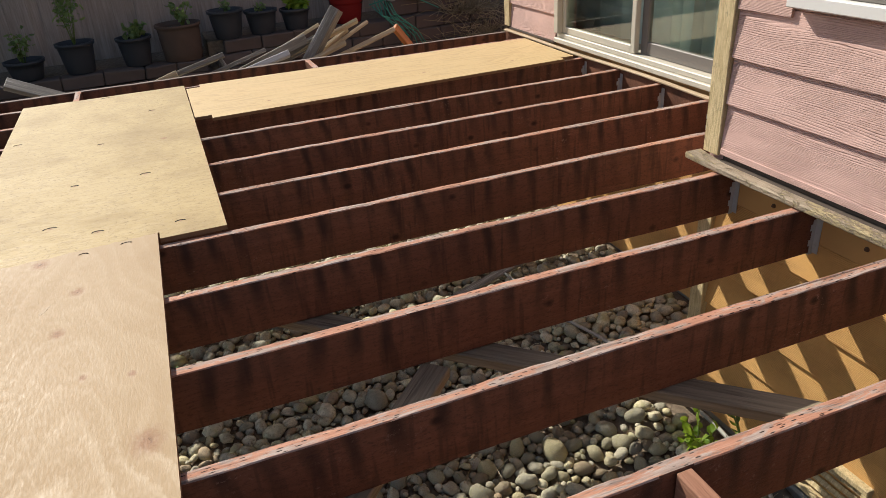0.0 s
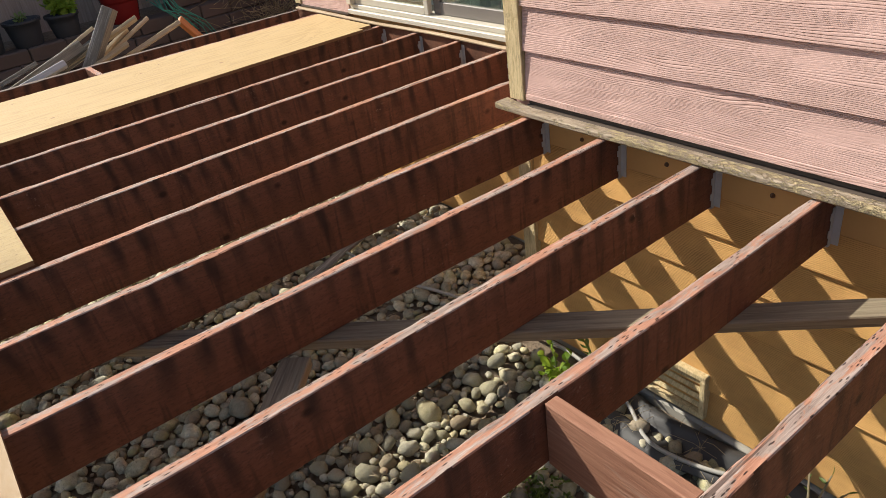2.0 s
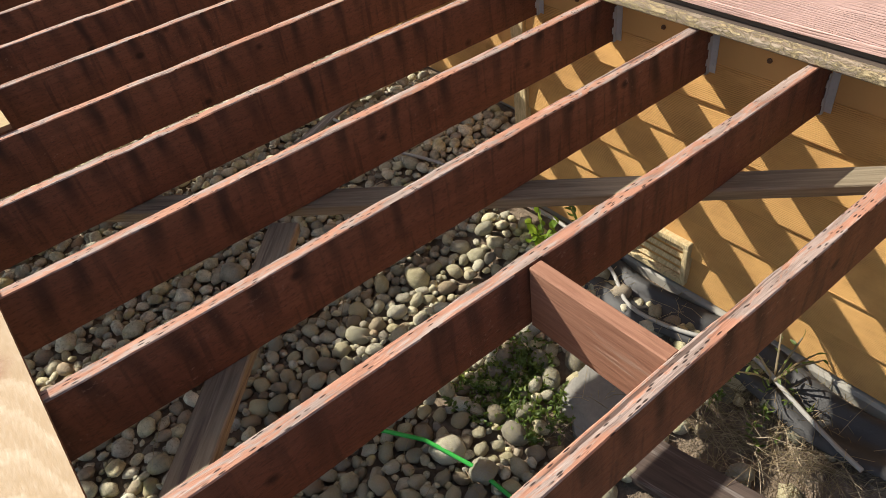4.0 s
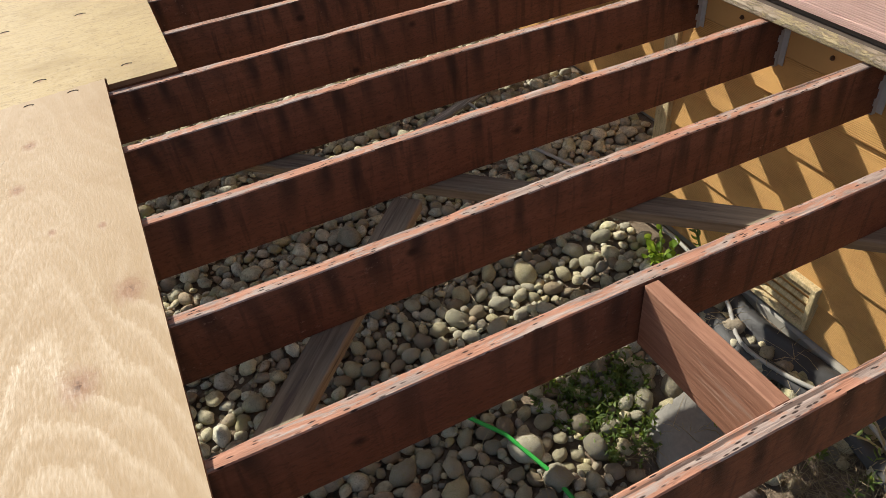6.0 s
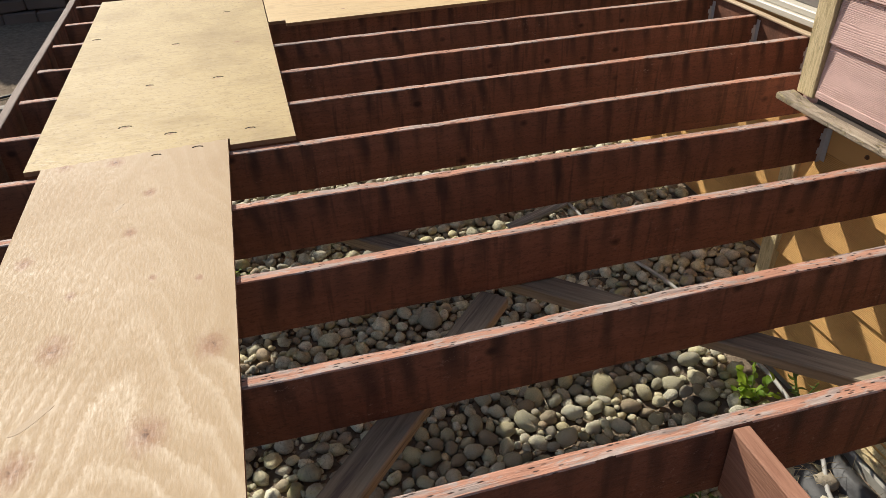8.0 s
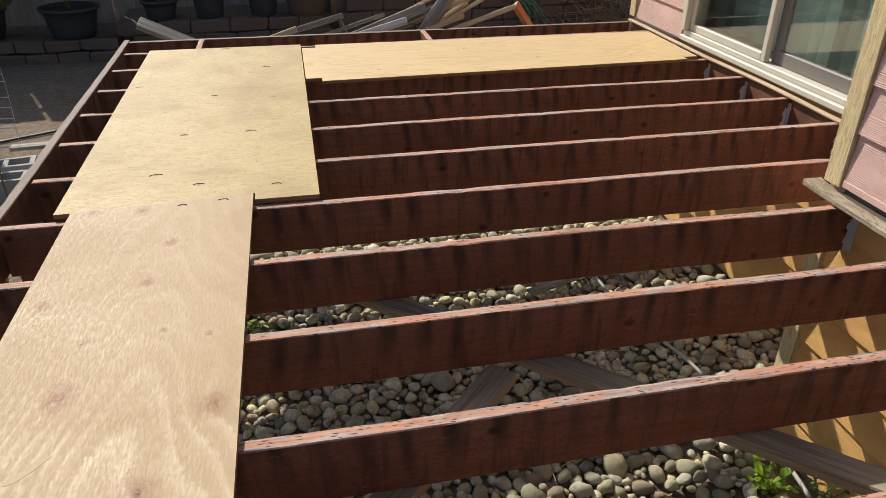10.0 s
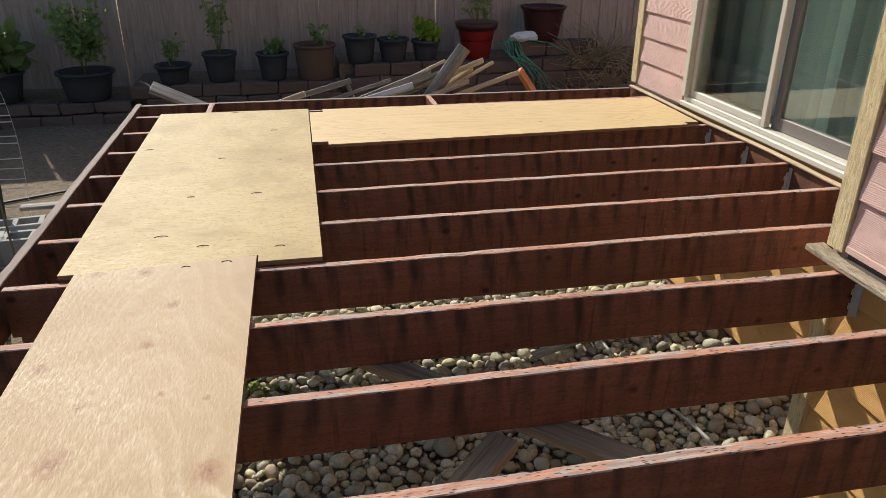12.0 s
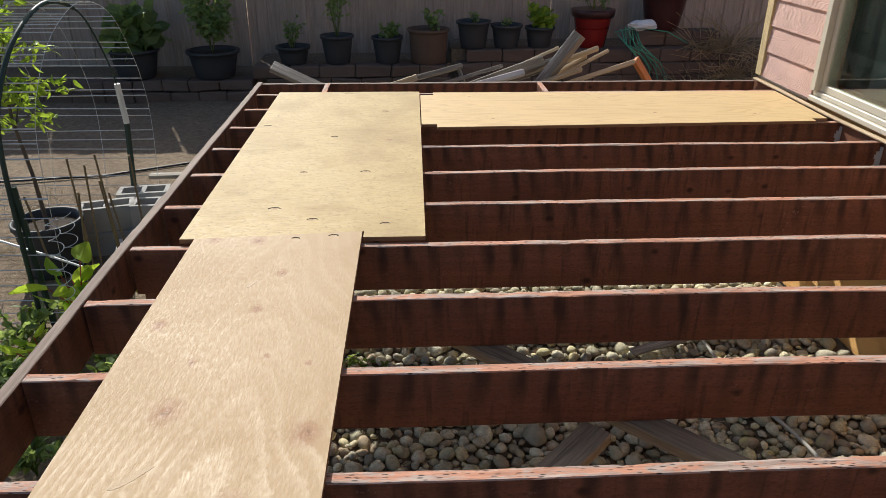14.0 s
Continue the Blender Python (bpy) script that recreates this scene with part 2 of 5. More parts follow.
def siding(name, base, shade, swirl=0.40, depth=0.0026):
    """Painted lap board with an embossed cedar grain along y."""
    m = Nodes(name, 0.68, spec=0.22)
    v = m.coords((1, 0.11, 1))
    f = m.noise(v, 8.0, 3.0, 0.5, 0.3)
    sep = m.n("SeparateXYZ")
    m.link(m.coords((1, 1, 1)), sep.inputs[0])
    f = m.math("ADD", m.math("MULTIPLY", f, swirl), m.math("MULTIPLY", sep.outputs[2], 4.8))
    w = m.math("SINE", m.math("MULTIPLY", f, 205.0))
    thin = m.noise(m.coords((1, 0.06, 1)), 60, 3, 0.6)
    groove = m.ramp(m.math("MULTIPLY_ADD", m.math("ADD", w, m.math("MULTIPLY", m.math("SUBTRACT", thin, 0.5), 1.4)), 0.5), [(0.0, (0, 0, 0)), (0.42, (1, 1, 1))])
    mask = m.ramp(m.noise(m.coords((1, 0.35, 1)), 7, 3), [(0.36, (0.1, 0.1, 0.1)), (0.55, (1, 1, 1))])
    h = m.math("ADD", m.math("MULTIPLY", groove, mask), m.math("MULTIPLY", m.noise(m.coords((1, 0.5, 1)), 140, 3), 0.4))
    dirt = m.noise(m.coords((1, 0.6, 1)), 9, 6, 0.7)
    c = m.mix(m.ramp(dirt, [(0.45, (0, 0, 0)), (0.8, (0.5, 0.5, 0.5))]), base, shade)
    # grooves are darkened in the colour too, for the shade lying in them
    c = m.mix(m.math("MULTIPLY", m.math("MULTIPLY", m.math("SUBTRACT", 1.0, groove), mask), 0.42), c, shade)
    m.colour(c).bump(h, 1.0, depth)
    return m.mat


def stone(name, island):
    m = Nodes(name, 0.8)
    r = m.island() if island else m.random()
    v = m.coords((1, 1, 1), rand=not island)
    c = m.ramp(r, [(0.0, (0.24, 0.225, 0.165)), (0.15, (0.74, 0.67, 0.44)), (0.30, (0.40, 0.375, 0.28)), (0.42, (0.76, 0.66, 0.38)), (0.55, (0.60, 0.55, 0.40)),
                   (0.68, (0.84, 0.78, 0.58)), (0.80, (0.36, 0.33, 0.25)), (0.9, (0.46, 0.34, 0.21)), (1.0, (0.30, 0.29, 0.25))])
    n1 = m.noise(v, 26, 6, 0.7)
    c = m.mix(m.ramp(n1, [(0.35, (0, 0, 0)), (0.70, (0.65, 0.65, 0.65))]), c, (0.17, 0.155, 0.11))
    pits = m.noise(v, 130, 4, 0.75)
    c = m.mix(m.ramp(pits, [(0.56, (0, 0, 0)), (0.66, (0.6, 0.6, 0.6))]), c, (0.11, 0.10, 0.08))
    moss = m.noise(v, 7, 4, 0.6)
    c = m.mix(m.ramp(moss, [(0.55, (0, 0, 0)), (0.70, (0.7, 0.7, 0.7))]), c, (0.40, 0.37, 0.14))
    m.colour(c).bump(m.math("ADD", m.noise(v, 45, 6, 0.75), m.math("MULTIPLY", pits, 0.4)), 0.85, 0.008)
    return m.mat


def plain(name, c, rough=0.6, metal=0.0, vary=0.35, scale=8, bump=0.15):
    m = Nodes(name, rough, metal)
    n1 = m.noise(m.coords(), scale, 6, 0.6)
    dark = tuple(x * 0.45 for x in c)
    m.colour(m.mix(m.math("MULTIPLY", n1, vary), c, dark)).bump(m.noise(m.coords(), scale * 9, 4), bump, 0.003)
    return m.mat


def leaf(name, a, b, through=0.5):
    """Leaf blades that let light through."""
    m = Nodes(name, 0.5)
    c = m.ramp(m.island(), [(0.0, a), (1.0, b)])
    c = m.mix(m.math("MULTIPLY", m.noise(m.coords(), 20, 3), 0.3), c, tuple(x * 0.5 for x in a))
    m.colour(c)
    tr = m.n("BsdfTranslucent")
    m.link(m.mix(0.35, c, (0.5, 0.6, 0.05)), tr.inputs[0])
    mx = m.n("MixShader", Fac=through)
    m.link(m.bsdf.outputs[0], mx.inputs[1])
    m.link(tr.outputs[0], mx.inputs[2])
    m.link(mx.outputs[0], m.t.nodes["Material Output"].inputs[0])
    return m.mat


def glass(name, tint, gloss=1.0):
    m = Nodes(name)
    tr = m.n("BsdfTransparent")
    tr.inputs[0].default_value = (*tint, 1)
    gl = m.n("BsdfGlossy", Roughness=0.01)
    lw = m.n("LayerWeight", Blend=0.5)
    mx = m.n("MixShader")
    fac = m.math("ADD", 0.09, m.math("MULTIPLY", m.math("POWER", lw.outputs["Facing"], 5.0), 0.9 * gloss))
    m.link(fac, mx.inputs[0])
    m.link(tr.outputs[0], mx.inputs[1])
    m.link(gl.outputs[0], mx.inputs[2])
    m.link(mx.outputs[0], m.t.nodes["Material Output"].inputs[0])
    return m.mat


def soil():
    """Dry earth: sandy where open, dark and damp-looking in broad patches, with litter."""
    m = Nodes("soil", 0.95, spec=0.1)
    v = m.coords(rand=False)
    a = m.noise(v, 1.1, 5, 0.6)
    b = m.noise(v, 22, 6, 0.7)
    c = m.ramp(b, [(0.3, (0.13, 0.095, 0.065)), (0.7, (0.33, 0.26, 0.185))])
    c = m.mix(m.ramp(a, [(0.35, (0, 0, 0)), (0.7, (0.5, 0.5, 0.5))]), c, (0.16, 0.12, 0.085))
    m.colour(c).bump(m.math("ADD", b, m.noise(v, 120, 3)), 0.7, 0.02)
    return m.mat


M_JOIST, M_TOP = joist_face(), joist_top()
M_RIMTOP = wood("rim_top", (0.17, 0.125, 0.10), (0.36, 0.28, 0.23), 0.8, wear=(0.09, 0.06, 0.045), wear_at=0.64)
M_BLOCK = wood("block_wood", (0.24, 0.105, 0.062), (0.50, 0.26, 0.165), 0.75, along=1, grain=95, wear=(0.34, 0.22, 0.16), wear_at=0.63, bump=0.8)
M_BRACE = wood("brace_wood", (0.20, 0.162, 0.105), (0.46, 0.385, 0.265), 0.8, wear=(0.13, 0.10, 0.075), wear_at=0.6, bump=0.7)


def flaking():
    """Bare grey-brown wood under pitted remains of yellow paint."""
    m = Nodes("ledge_wood", 0.85, spec=0.2)
    g = m.noise(m.coords((0.08, 1, 1)), 75, 6, 0.7, 0.5)
    c = m.ramp(g, [(0.3, (0.25, 0.195, 0.14)), (0.7, (0.48, 0.395, 0.29))])
    paint = m.noise(m.coords((0.45, 1, 1)), 55, 8, 0.8, 0.4)
    area = m.noise(m.coords((0.6, 1, 1)), 4, 3)
    cover = m.ramp(m.math("ADD", paint, m.math("MULTIPLY", m.math("SUBTRACT", area, 0.5), 0.5)), [(0.50, (0, 0, 0)), (0.56, (1, 1, 1))])
    c = m.mix(cover, c, m.mix(m.noise(m.coords(), 90, 4, 0.7), (0.38, 0.30, 0.16), (0.56, 0.46, 0.28)))
    pits = m.noise(m.coords((0.5, 1, 1)), 110, 4, 0.75)
    c = m.mix(m.ramp(pits, [(0.63, (0, 0, 0)), (0.70, (0.7, 0.7, 0.7))]), c, (0.10, 0.078, 0.055))
    m.colour(c).bump(m.math("ADD", m.math("ADD", g, cover), m.math("MULTIPLY", pits, -0.8)), 1.0, 0.005)
    return m.mat


M_LEDGE = flaking()
M_STRIP = wood("strip_wood", (0.42, 0.30, 0.18), (0.66, 0.52, 0.35), 0.7, along=0)


def rough_sawn():
    """Yellow paint on rough-sawn board, worn through to grey fibres."""
    m = Nodes("trim_paint", 0.75, spec=0.2)
    g = m.noise(m.coords((1, 1, 0.12)), 90, 6, 0.75, 0.5)
    c = m.ramp(g, [(0.3, (0.42, 0.31, 0.15)), (0.6, (0.70, 0.56, 0.32))])
    worn = m.noise(m.coords((1, 1, 0.30)), 85, 7, 0.8)
    c = m.mix(m.ramp(worn, [(0.55, (0, 0, 0)), (0.64, (0.75, 0.75, 0.75))]), c, (0.26, 0.21, 0.13))
    m.colour(c).bump(m.math("ADD", g, worn), 1.0, 0.004)
    return m.mat


M_TRIM = rough_sawn()
M_GREY = wood("grey_board", (0.17, 0.15, 0.125), (0.40, 0.36, 0.30), 0.8, wear=(0.5, 0.47, 0.42), wear_at=0.6)
M_PALE = wood("pale_board", (0.42, 0.33, 0.21), (0.70, 0.58, 0.40), 0.75)
M_ORANGE = wood("orange_board", (0.42, 0.14, 0.04), (0.66, 0.27, 0.09), 0.65)
M_WHITE = wood("white_board", (0.6, 0.6, 0.6), (0.8, 0.8, 0.8), 0.6, wear=(0.4, 0.38, 0.35), wear_at=0.62)
M_FENCE = wood("fence_wood", (0.33, 0.262, 0.21), (0.55, 0.455, 0.38), 0.85, along=2, grain=40)
M_DARKPLANK = wood("dark_plank", (0.06, 0.042, 0.034), (0.15, 0.11, 0.09), 0.85, wear=(0.2, 0.17, 0.15))
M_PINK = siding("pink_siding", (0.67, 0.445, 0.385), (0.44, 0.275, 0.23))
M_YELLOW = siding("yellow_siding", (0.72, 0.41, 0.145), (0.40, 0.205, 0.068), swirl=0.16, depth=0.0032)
M_LEDGER = plain("yellow_ledger", (0.66, 0.375, 0.135), 0.65, vary=0.4, scale=5)
M_ZINC = plain("galvanised_steel", (0.60, 0.605, 0.59), 0.5, 0.1, vary=0.6, scale=30)
M_BOLT = plain("rusty_bolt", (0.17, 0.10, 0.06), 0.6, 0.5)
M_FRAME = plain("door_frame_vinyl", (0.56, 0.52, 0.43), 0.45, vary=0.12)
M_VINYL = plain("white_vinyl", (0.78, 0.76, 0.72), 0.4, vary=0.1)
M_SCREEN = plain("screen_frame", (0.20, 0.18, 0.16), 0.5, vary=0.2)
M_BLIND = plain("blind_fabric", (0.58, 0.66, 0.64), 0.8, vary=0.12)
M_ROOM = plain("room_paint", (0.74, 0.77, 0.69), 0.85, vary=0.1, scale=2)
M_CARPET = plain("room_carpet", (0.45, 0.37, 0.29), 0.95, vary=0.3, scale=40)
M_CONC = plain("concrete", (0.40, 0.375, 0.32), 0.9, vary=0.5, scale=7, bump=0.5)
M_BLACK = plain("black_plastic", (0.035, 0.035, 0.036), 0.5, vary=0.4)
M_SHEETING = plain("dusty_plastic", (0.060, 0.058, 0.056), 0.5, vary=0.5, scale=18, bump=0.4)
M_POT = plain("black_pot", (0.045, 0.048, 0.052), 0.55, vary=0.4)
M_REDPOT = plain("red_glaze", (0.22, 0.017, 0.015), 0.25, vary=0.6, scale=5)
M_GLAZE = plain("dark_glaze", (0.055, 0.02, 0.019), 0.3, vary=0.5)
M_BARREL = plain("barrel_wood", (0.13, 0.085, 0.06), 0.8, vary=0.5)
M_EARTH = plain("potting_soil", (0.05, 0.035, 0.025), 0.95, vary=0.5, scale=30, bump=0.6)
M_TIER = plain("retaining_block", (0.145, 0.108, 0.088), 0.95, vary=0.55, scale=5, bump=0.7)
M_CINDER = plain("cinder_block", (0.40, 0.385, 0.36), 0.95, vary=0.4, scale=12, bump=0.6)
M_PIPE = plain("grey_conduit", (0.40, 0.38, 0.34), 0.6, vary=0.4, scale=20)
M_HOSE = plain("green_hose", (0.05, 0.42, 0.07), 0.35, vary=0.2)
M_CORD = plain("green_cord", (0.07, 0.30, 0.20), 0.5, vary=0.3)
M_WIRE = plain("galvanised_wire", (0.62, 0.63, 0.61), 0.4, 0.35, vary=0.3)
M_GREENPOST = plain("green_post_paint", (0.030, 0.055, 0.042), 0.5, vary=0.4)
M_POSTTIP = plain("white_post_tip", (0.72, 0.72, 0.68), 0.5, vary=0.25)
M_BAMBOO = plain("stake_cane", (0.24, 0.18, 0.10), 0.75, vary=0.4, scale=25)
M_BAG = plain("pale_bag", (0.62, 0.66, 0.68), 0.5, vary=0.25)
M_STRAW = leaf("dry_straw", (0.24, 0.17, 0.10), (0.58, 0.46, 0.30), 0.3)
M_LEAF = leaf("weed_leaf", (0.07, 0.125, 0.03), (0.24, 0.31, 0.10), 0.45)
M_BRIGHT = leaf("bright_leaf", (0.16, 0.30, 0.03), (0.34, 0.46, 0.06), 0.55)
M_DUSK = leaf("garden_leaf", (0.13, 0.21, 0.09), (0.30, 0.40, 0.18), 0.6)
M_CHARD = leaf("chard_leaf", (0.20, 0.40, 0.03), (0.42, 0.55, 0.05), 0.6)
M_STALK = plain("red_stalk", (0.48, 0.10, 0.05), 0.5)
M_BARK = plain("bark", (0.13, 0.10, 0.075), 0.9, vary=0.5, scale=25, bump=0.5)
M_STONE, M_STONES = stone("river_stone", False), stone("river_stones", True)
M_SOIL = soil()
M_SLATE = plain("slate_slab", (0.30, 0.285, 0.25), 0.8, vary=0.7, scale=9, bump=0.6)
M_GAP = plain("gap_dark", (0.12, 0.092, 0.072), 0.75, vary=0.6, scale=14)
M_GLASS, M_GLASS2 = glass("door_glass", (0.86, 0.91, 0.87)), glass("window_glass", (0.55, 0.58, 0.62))
M_PLYEDGE = plain("ply_edge", (0.30, 0.17, 0.09), 0.8, vary=0.5, scale=30)
M_NEW = plywood("new_plywood", (0.375, 0.260, 0.142), (0.470, 0.356, 0.224),
                [(0.209, -1.002, 0.042), (0.563, -1.093, 0.038), (0.436, -1.335, 0.044), (0.195, -1.357, 0.042), (0.247, 0.0, 0.030), (0.375, -0.265, 0.022),
                 (0.335, -0.505, 0.022), (0.068, -0.59, 0.026), (0.215, -0.79, 0.015), (0.413, -0.766, 0.012), (0.533, -0.805, 0.012), (0.08, 0.02, 0.026), (0.36, -1.75, 0.04)],
                9.0, (1.9, 0.42, 1.0), dirt=(0.345, 0.232, 0.125), contrast=0.60, drift=0.10, weather=0.12, arch=(0.42, -1.02, 0.24, 0.55))
M_MID = plywood("mid_plywood", (0.415, 0.300, 0.128), (0.48, 0.365, 0.178),
                [(0.25, 0.32, 0.012), (0.31, 0.77, 0.012), (0.60, 0.77, 0.012), (0.71, 0.15, 0.008), (0.42, 0.20, 0.014), (0.40, 1.35, 0.012),
                 (0.66, 1.88, 0.011), (0.70, 1.28, 0.02), (0.0, 1.58, 0.008)],
                26.0, (0.7, 2.6, 1.0), dirt=(0.255, 0.172, 0.078), dirt_at=0.56, contrast=0.28, drift=0.2, weather=0.8)
M_PATCH = plain("boat_patch", (0.40, 0.285, 0.165), 0.6, vary=0.25, scale=40)
M_FAR = plywood("far_plywood", (0.575, 0.42, 0.212), (0.40, 0.26, 0.115),
                [(1.3, 1.7, 0.012), (1.9, 2.1, 0.012), (2.3, 1.8, 0.014), (2.05, 2.2, 0.01), (2.9, 1.75, 0.012), (1.2, 2.25, 0.01)],
                16.0, (0.5, 3.6, 1.0), dirt=(0.60, 0.42, 0.22), contrast=0.7, drift=0.1, weather=0.3)


# ---- mesh helpers ----
def obj(name, bm, mats, parent=None, label="", smooth=False):
    me = bpy.data.meshes.new(name)
    bm.to_mesh(me)
    bm.free()
    for mt in mats if isinstance(mats, (list, tuple)) else [mats]:
        me.materials.append(mt)
    if smooth:
        me.shade_smooth()
    ob = new(name, me)
    if parent:
        ob.parent = parent
    if label:
        ob["label"] = label
    return ob


def part(name, bm, material, parent, label="", smooth=False):
    return obj(name, bm, material, parent, label, smooth)


def thing(name, label, category, group="", kind="", at=(0, 0, 0)):
    e = new(name)
    e.location = at
    return tagged(e, label, category, group, kind)


def box(x0, x1, y0, y1, z0, z1, bevel=0.0, bm=None):
    own = bm is None
    bm = bm or bmesh.new()
    made = bmesh.ops.create_cube(bm, size=1)["verts"]
    for v in made:
        v.co = Vector((x0 + (v.co.x + 0.5) * (x1 - x0), y0 + (v.co.y + 0.5) * (y1 - y0), z0 + (v.co.z + 0.5) * (z1 - z0)))
    if bevel and own:
        bmesh.ops.bevel(bm, geom=bm.edges[:], offset=bevel, segments=1, affect="EDGES")
    return bm


def timber(length, w, h, bevel=0.003, cuts=10, warp=0.002, seed=0):
    """A board along x from 0, centred in y, its top at z = 0, a little crooked."""
    bm = box(0, length, -w / 2, w / 2, -h, 0, bevel)
    lengthy = [e for e in bm.edges if abs(e.verts[0].co.x - e.verts[1].co.x) > length * 0.5]
    bmesh.ops.subdivide_edges(bm, edges=lengthy, cuts=cuts, use_grid_fill=True)
    for v in bm.verts:
        p = Vector((v.co.x * 1.3, seed * 7.3, 0))
        v.co.y += warp * noise.noise(p)
        v.co.z += warp * 0.6 * noise.noise(p + Vector((0, 3, 9))) + 0.0008 * noise.noise(v.co * 25 + Vector((seed, 0, 0)))
    return bm


def between(a, b, roll=0.0):
    """A pose whose x axis runs from a to b."""
    a, b = Vector(a), Vector(b)
    d = (b - a).normalized()
    side = Vector((0, 0, 1)).cross(d)
    side = side.normalized() if side.length > 1e-4 else Vector((0, 1, 0))
    up = d.cross(side)
    m = Matrix((d, side, up)).transposed().to_4x4()
    return Matrix.Translation(a) @ m @ Matrix.Rotation(radians(roll), 4, "X")


def tube(points, radius, sides=6, bm=None, taper=1.0):
    bm = bm or bmesh.new()
    pts = [Vector(p) for p in points]
    rings = []
    for i, p in enumerate(pts):
        d = (pts[min(i + 1, len(pts) - 1)] - pts[max(i - 1, 0)]).normalized()
        u = d.orthogonal().normalized() if abs(d.z) > 0.95 else d.cross(Vector((0, 0, 1))).normalized()
        w = d.cross(u)
        r = radius * (1 + (taper - 1) * i / max(1, len(pts) - 1))
        rings.append([bm.verts.new(p + r * (math.cos(a) * u + math.sin(a) * w)) for a in (2 * math.pi * k / sides for k in range(sides))])
    for p, q in zip(rings, rings[1:]):
        for k in range(sides):
            bm.faces.new((p[k], p[(k + 1) % sides], q[(k + 1) % sides], q[k]))
    bm.faces.new(rings[0][::-1])
    bm.faces.new(rings[-1])
    return bm


def lathe(profile, sides=28, bm=None):
    """A turned shape from (radius, z) rows."""
    bm = bm or bmesh.new()
    rings = [[bm.verts.new((r * math.cos(2 * math.pi * k / sides), r * math.sin(2 * math.pi * k / sides), z)) for k in range(sides)] for r, z in profile]
    for p, q in zip(rings, rings[1:]):
        for k in range(sides):
            bm.faces.new((p[k], p[(k + 1) % sides], q[(k + 1) % sides], q[k]))
    bm.faces.new(rings[0][::-1])
    bm.faces.new(rings[-1])
    return bm


def blade(bm, at, direction, length, width, curl=0.25, rng=random, lobes=0):
    """One leaf: a curved, folded blade with a pointed tip."""
    d = Vector(direction).normalized()
    s = d.orthogonal().normalized()
    s = (Matrix.Rotation(rng.uniform(0, 6.28), 3, d) @ s).normalized()
    up = s.cross(d)
    rows = []
    n = 4
    for i in range(n + 1):
        f = i / n
        w = width * 0.5 * math.sin(math.pi * min(1, f * 0.86 + 0.1)) ** 0.8
        if lobes and i in (1, 3):
            w *= 1.25
        c = Vector(at) + d * (length * f) - up * (curl * length * f * f)
        rows.append((bm.verts.new(c + s * w + up * w * 0.25), bm.verts.new(c), bm.verts.new(c - s * w + up * w * 0.25)))
    for p, q in zip(rows, rows[1:]):
        bm.faces.new((p[0], p[1], q[1], q[0]))
        bm.faces.new((p[1], p[2], q[2], q[1]))


# ---- setting: ground ----
GROUND = -1.25


def hollow(x, y):
    """How far the earth under the deck lies below the yard."""
    def rise(v, a, b):
        f = min(1.0, max(0.0, (v - a) / (b - a)))
        return f * f * (3 - 2 * f)
    return 0.088 * rise(x, -0.35, 0.05) * (1 - rise(x, 2.25, 2.62)) * rise(y, -2.9, -2.2) * (1 - rise(y, 2.3, 2.9))


def on_bed(x, y, lift=0.0):
    """A place on the earth under the deck, shifted to keep its camera-view position."""
    k = hollow(x, y) / 2.3
    x, y = x + k * (x - 0.78), y + k * (y + 2.48)
    return x, y, GROUND - hollow(x, y) + lift


bm = bmesh.new()
bmesh.ops.create_grid(bm, x_segments=170, y_segments=170, size=1)
for v in bm.verts:
    sx, sy = v.co.x, v.co.y
    v.co.x = 12 * sx + 220 * sx ** 5
    v.co.y = 12 * sy + 220 * sy ** 5
    v.co.z = GROUND - hollow(v.co.x, v.co.y) + 0.025 * noise.noise(Vector((v.co.x * 0.8, v.co.y * 0.8, 0)))
tagged(obj("ground", bm, M_SOIL, smooth=True), "dry sandy brown earth with scattered litter", "ground", kind="structure")

S = 0.406           # joist spacing
EAST = 2.800        # face of the ledger under the pink wall
DOOR_X = 3.40       # plane of the wall with the glazed door


# ---- setting: house ----
def lap_board(y0, y1, z, x, h=0.198, thick=0.013, kick=0.016):
    """A lap board along y whose lower edge stands proud; x is the wall plane."""
    bm = bmesh.new()
    section = [(x - thick - kick, z), (x - kick, z), (x - 0.001, z + h), (x - thick - 0.001, z + h)]
    rows = []
    n = max(2, int((y1 - y0) / 0.3))
    for i in range(n + 1):
        y = y0 + (y1 - y0) * i / n
        wob = 0.0012 * noise.noise(Vector((y * 2, z * 9, x)))
        rows.append([bm.verts.new((px, y, pz + wob)) for px, pz in section])
    for a, b in zip(rows, rows[1:]):
        for k in range(4):
            bm.faces.new((a[k], a[(k + 1) % 4], b[(k + 1) % 4], b[k]))
    bm.faces.new(rows[0][::-1])
    bm.faces.new(rows[-1])
    bmesh.ops.recalc_face_normals(bm, faces=bm.faces[:])
    return bm


NEAR_Y0, CORNER_Y = -5.0, -0.262
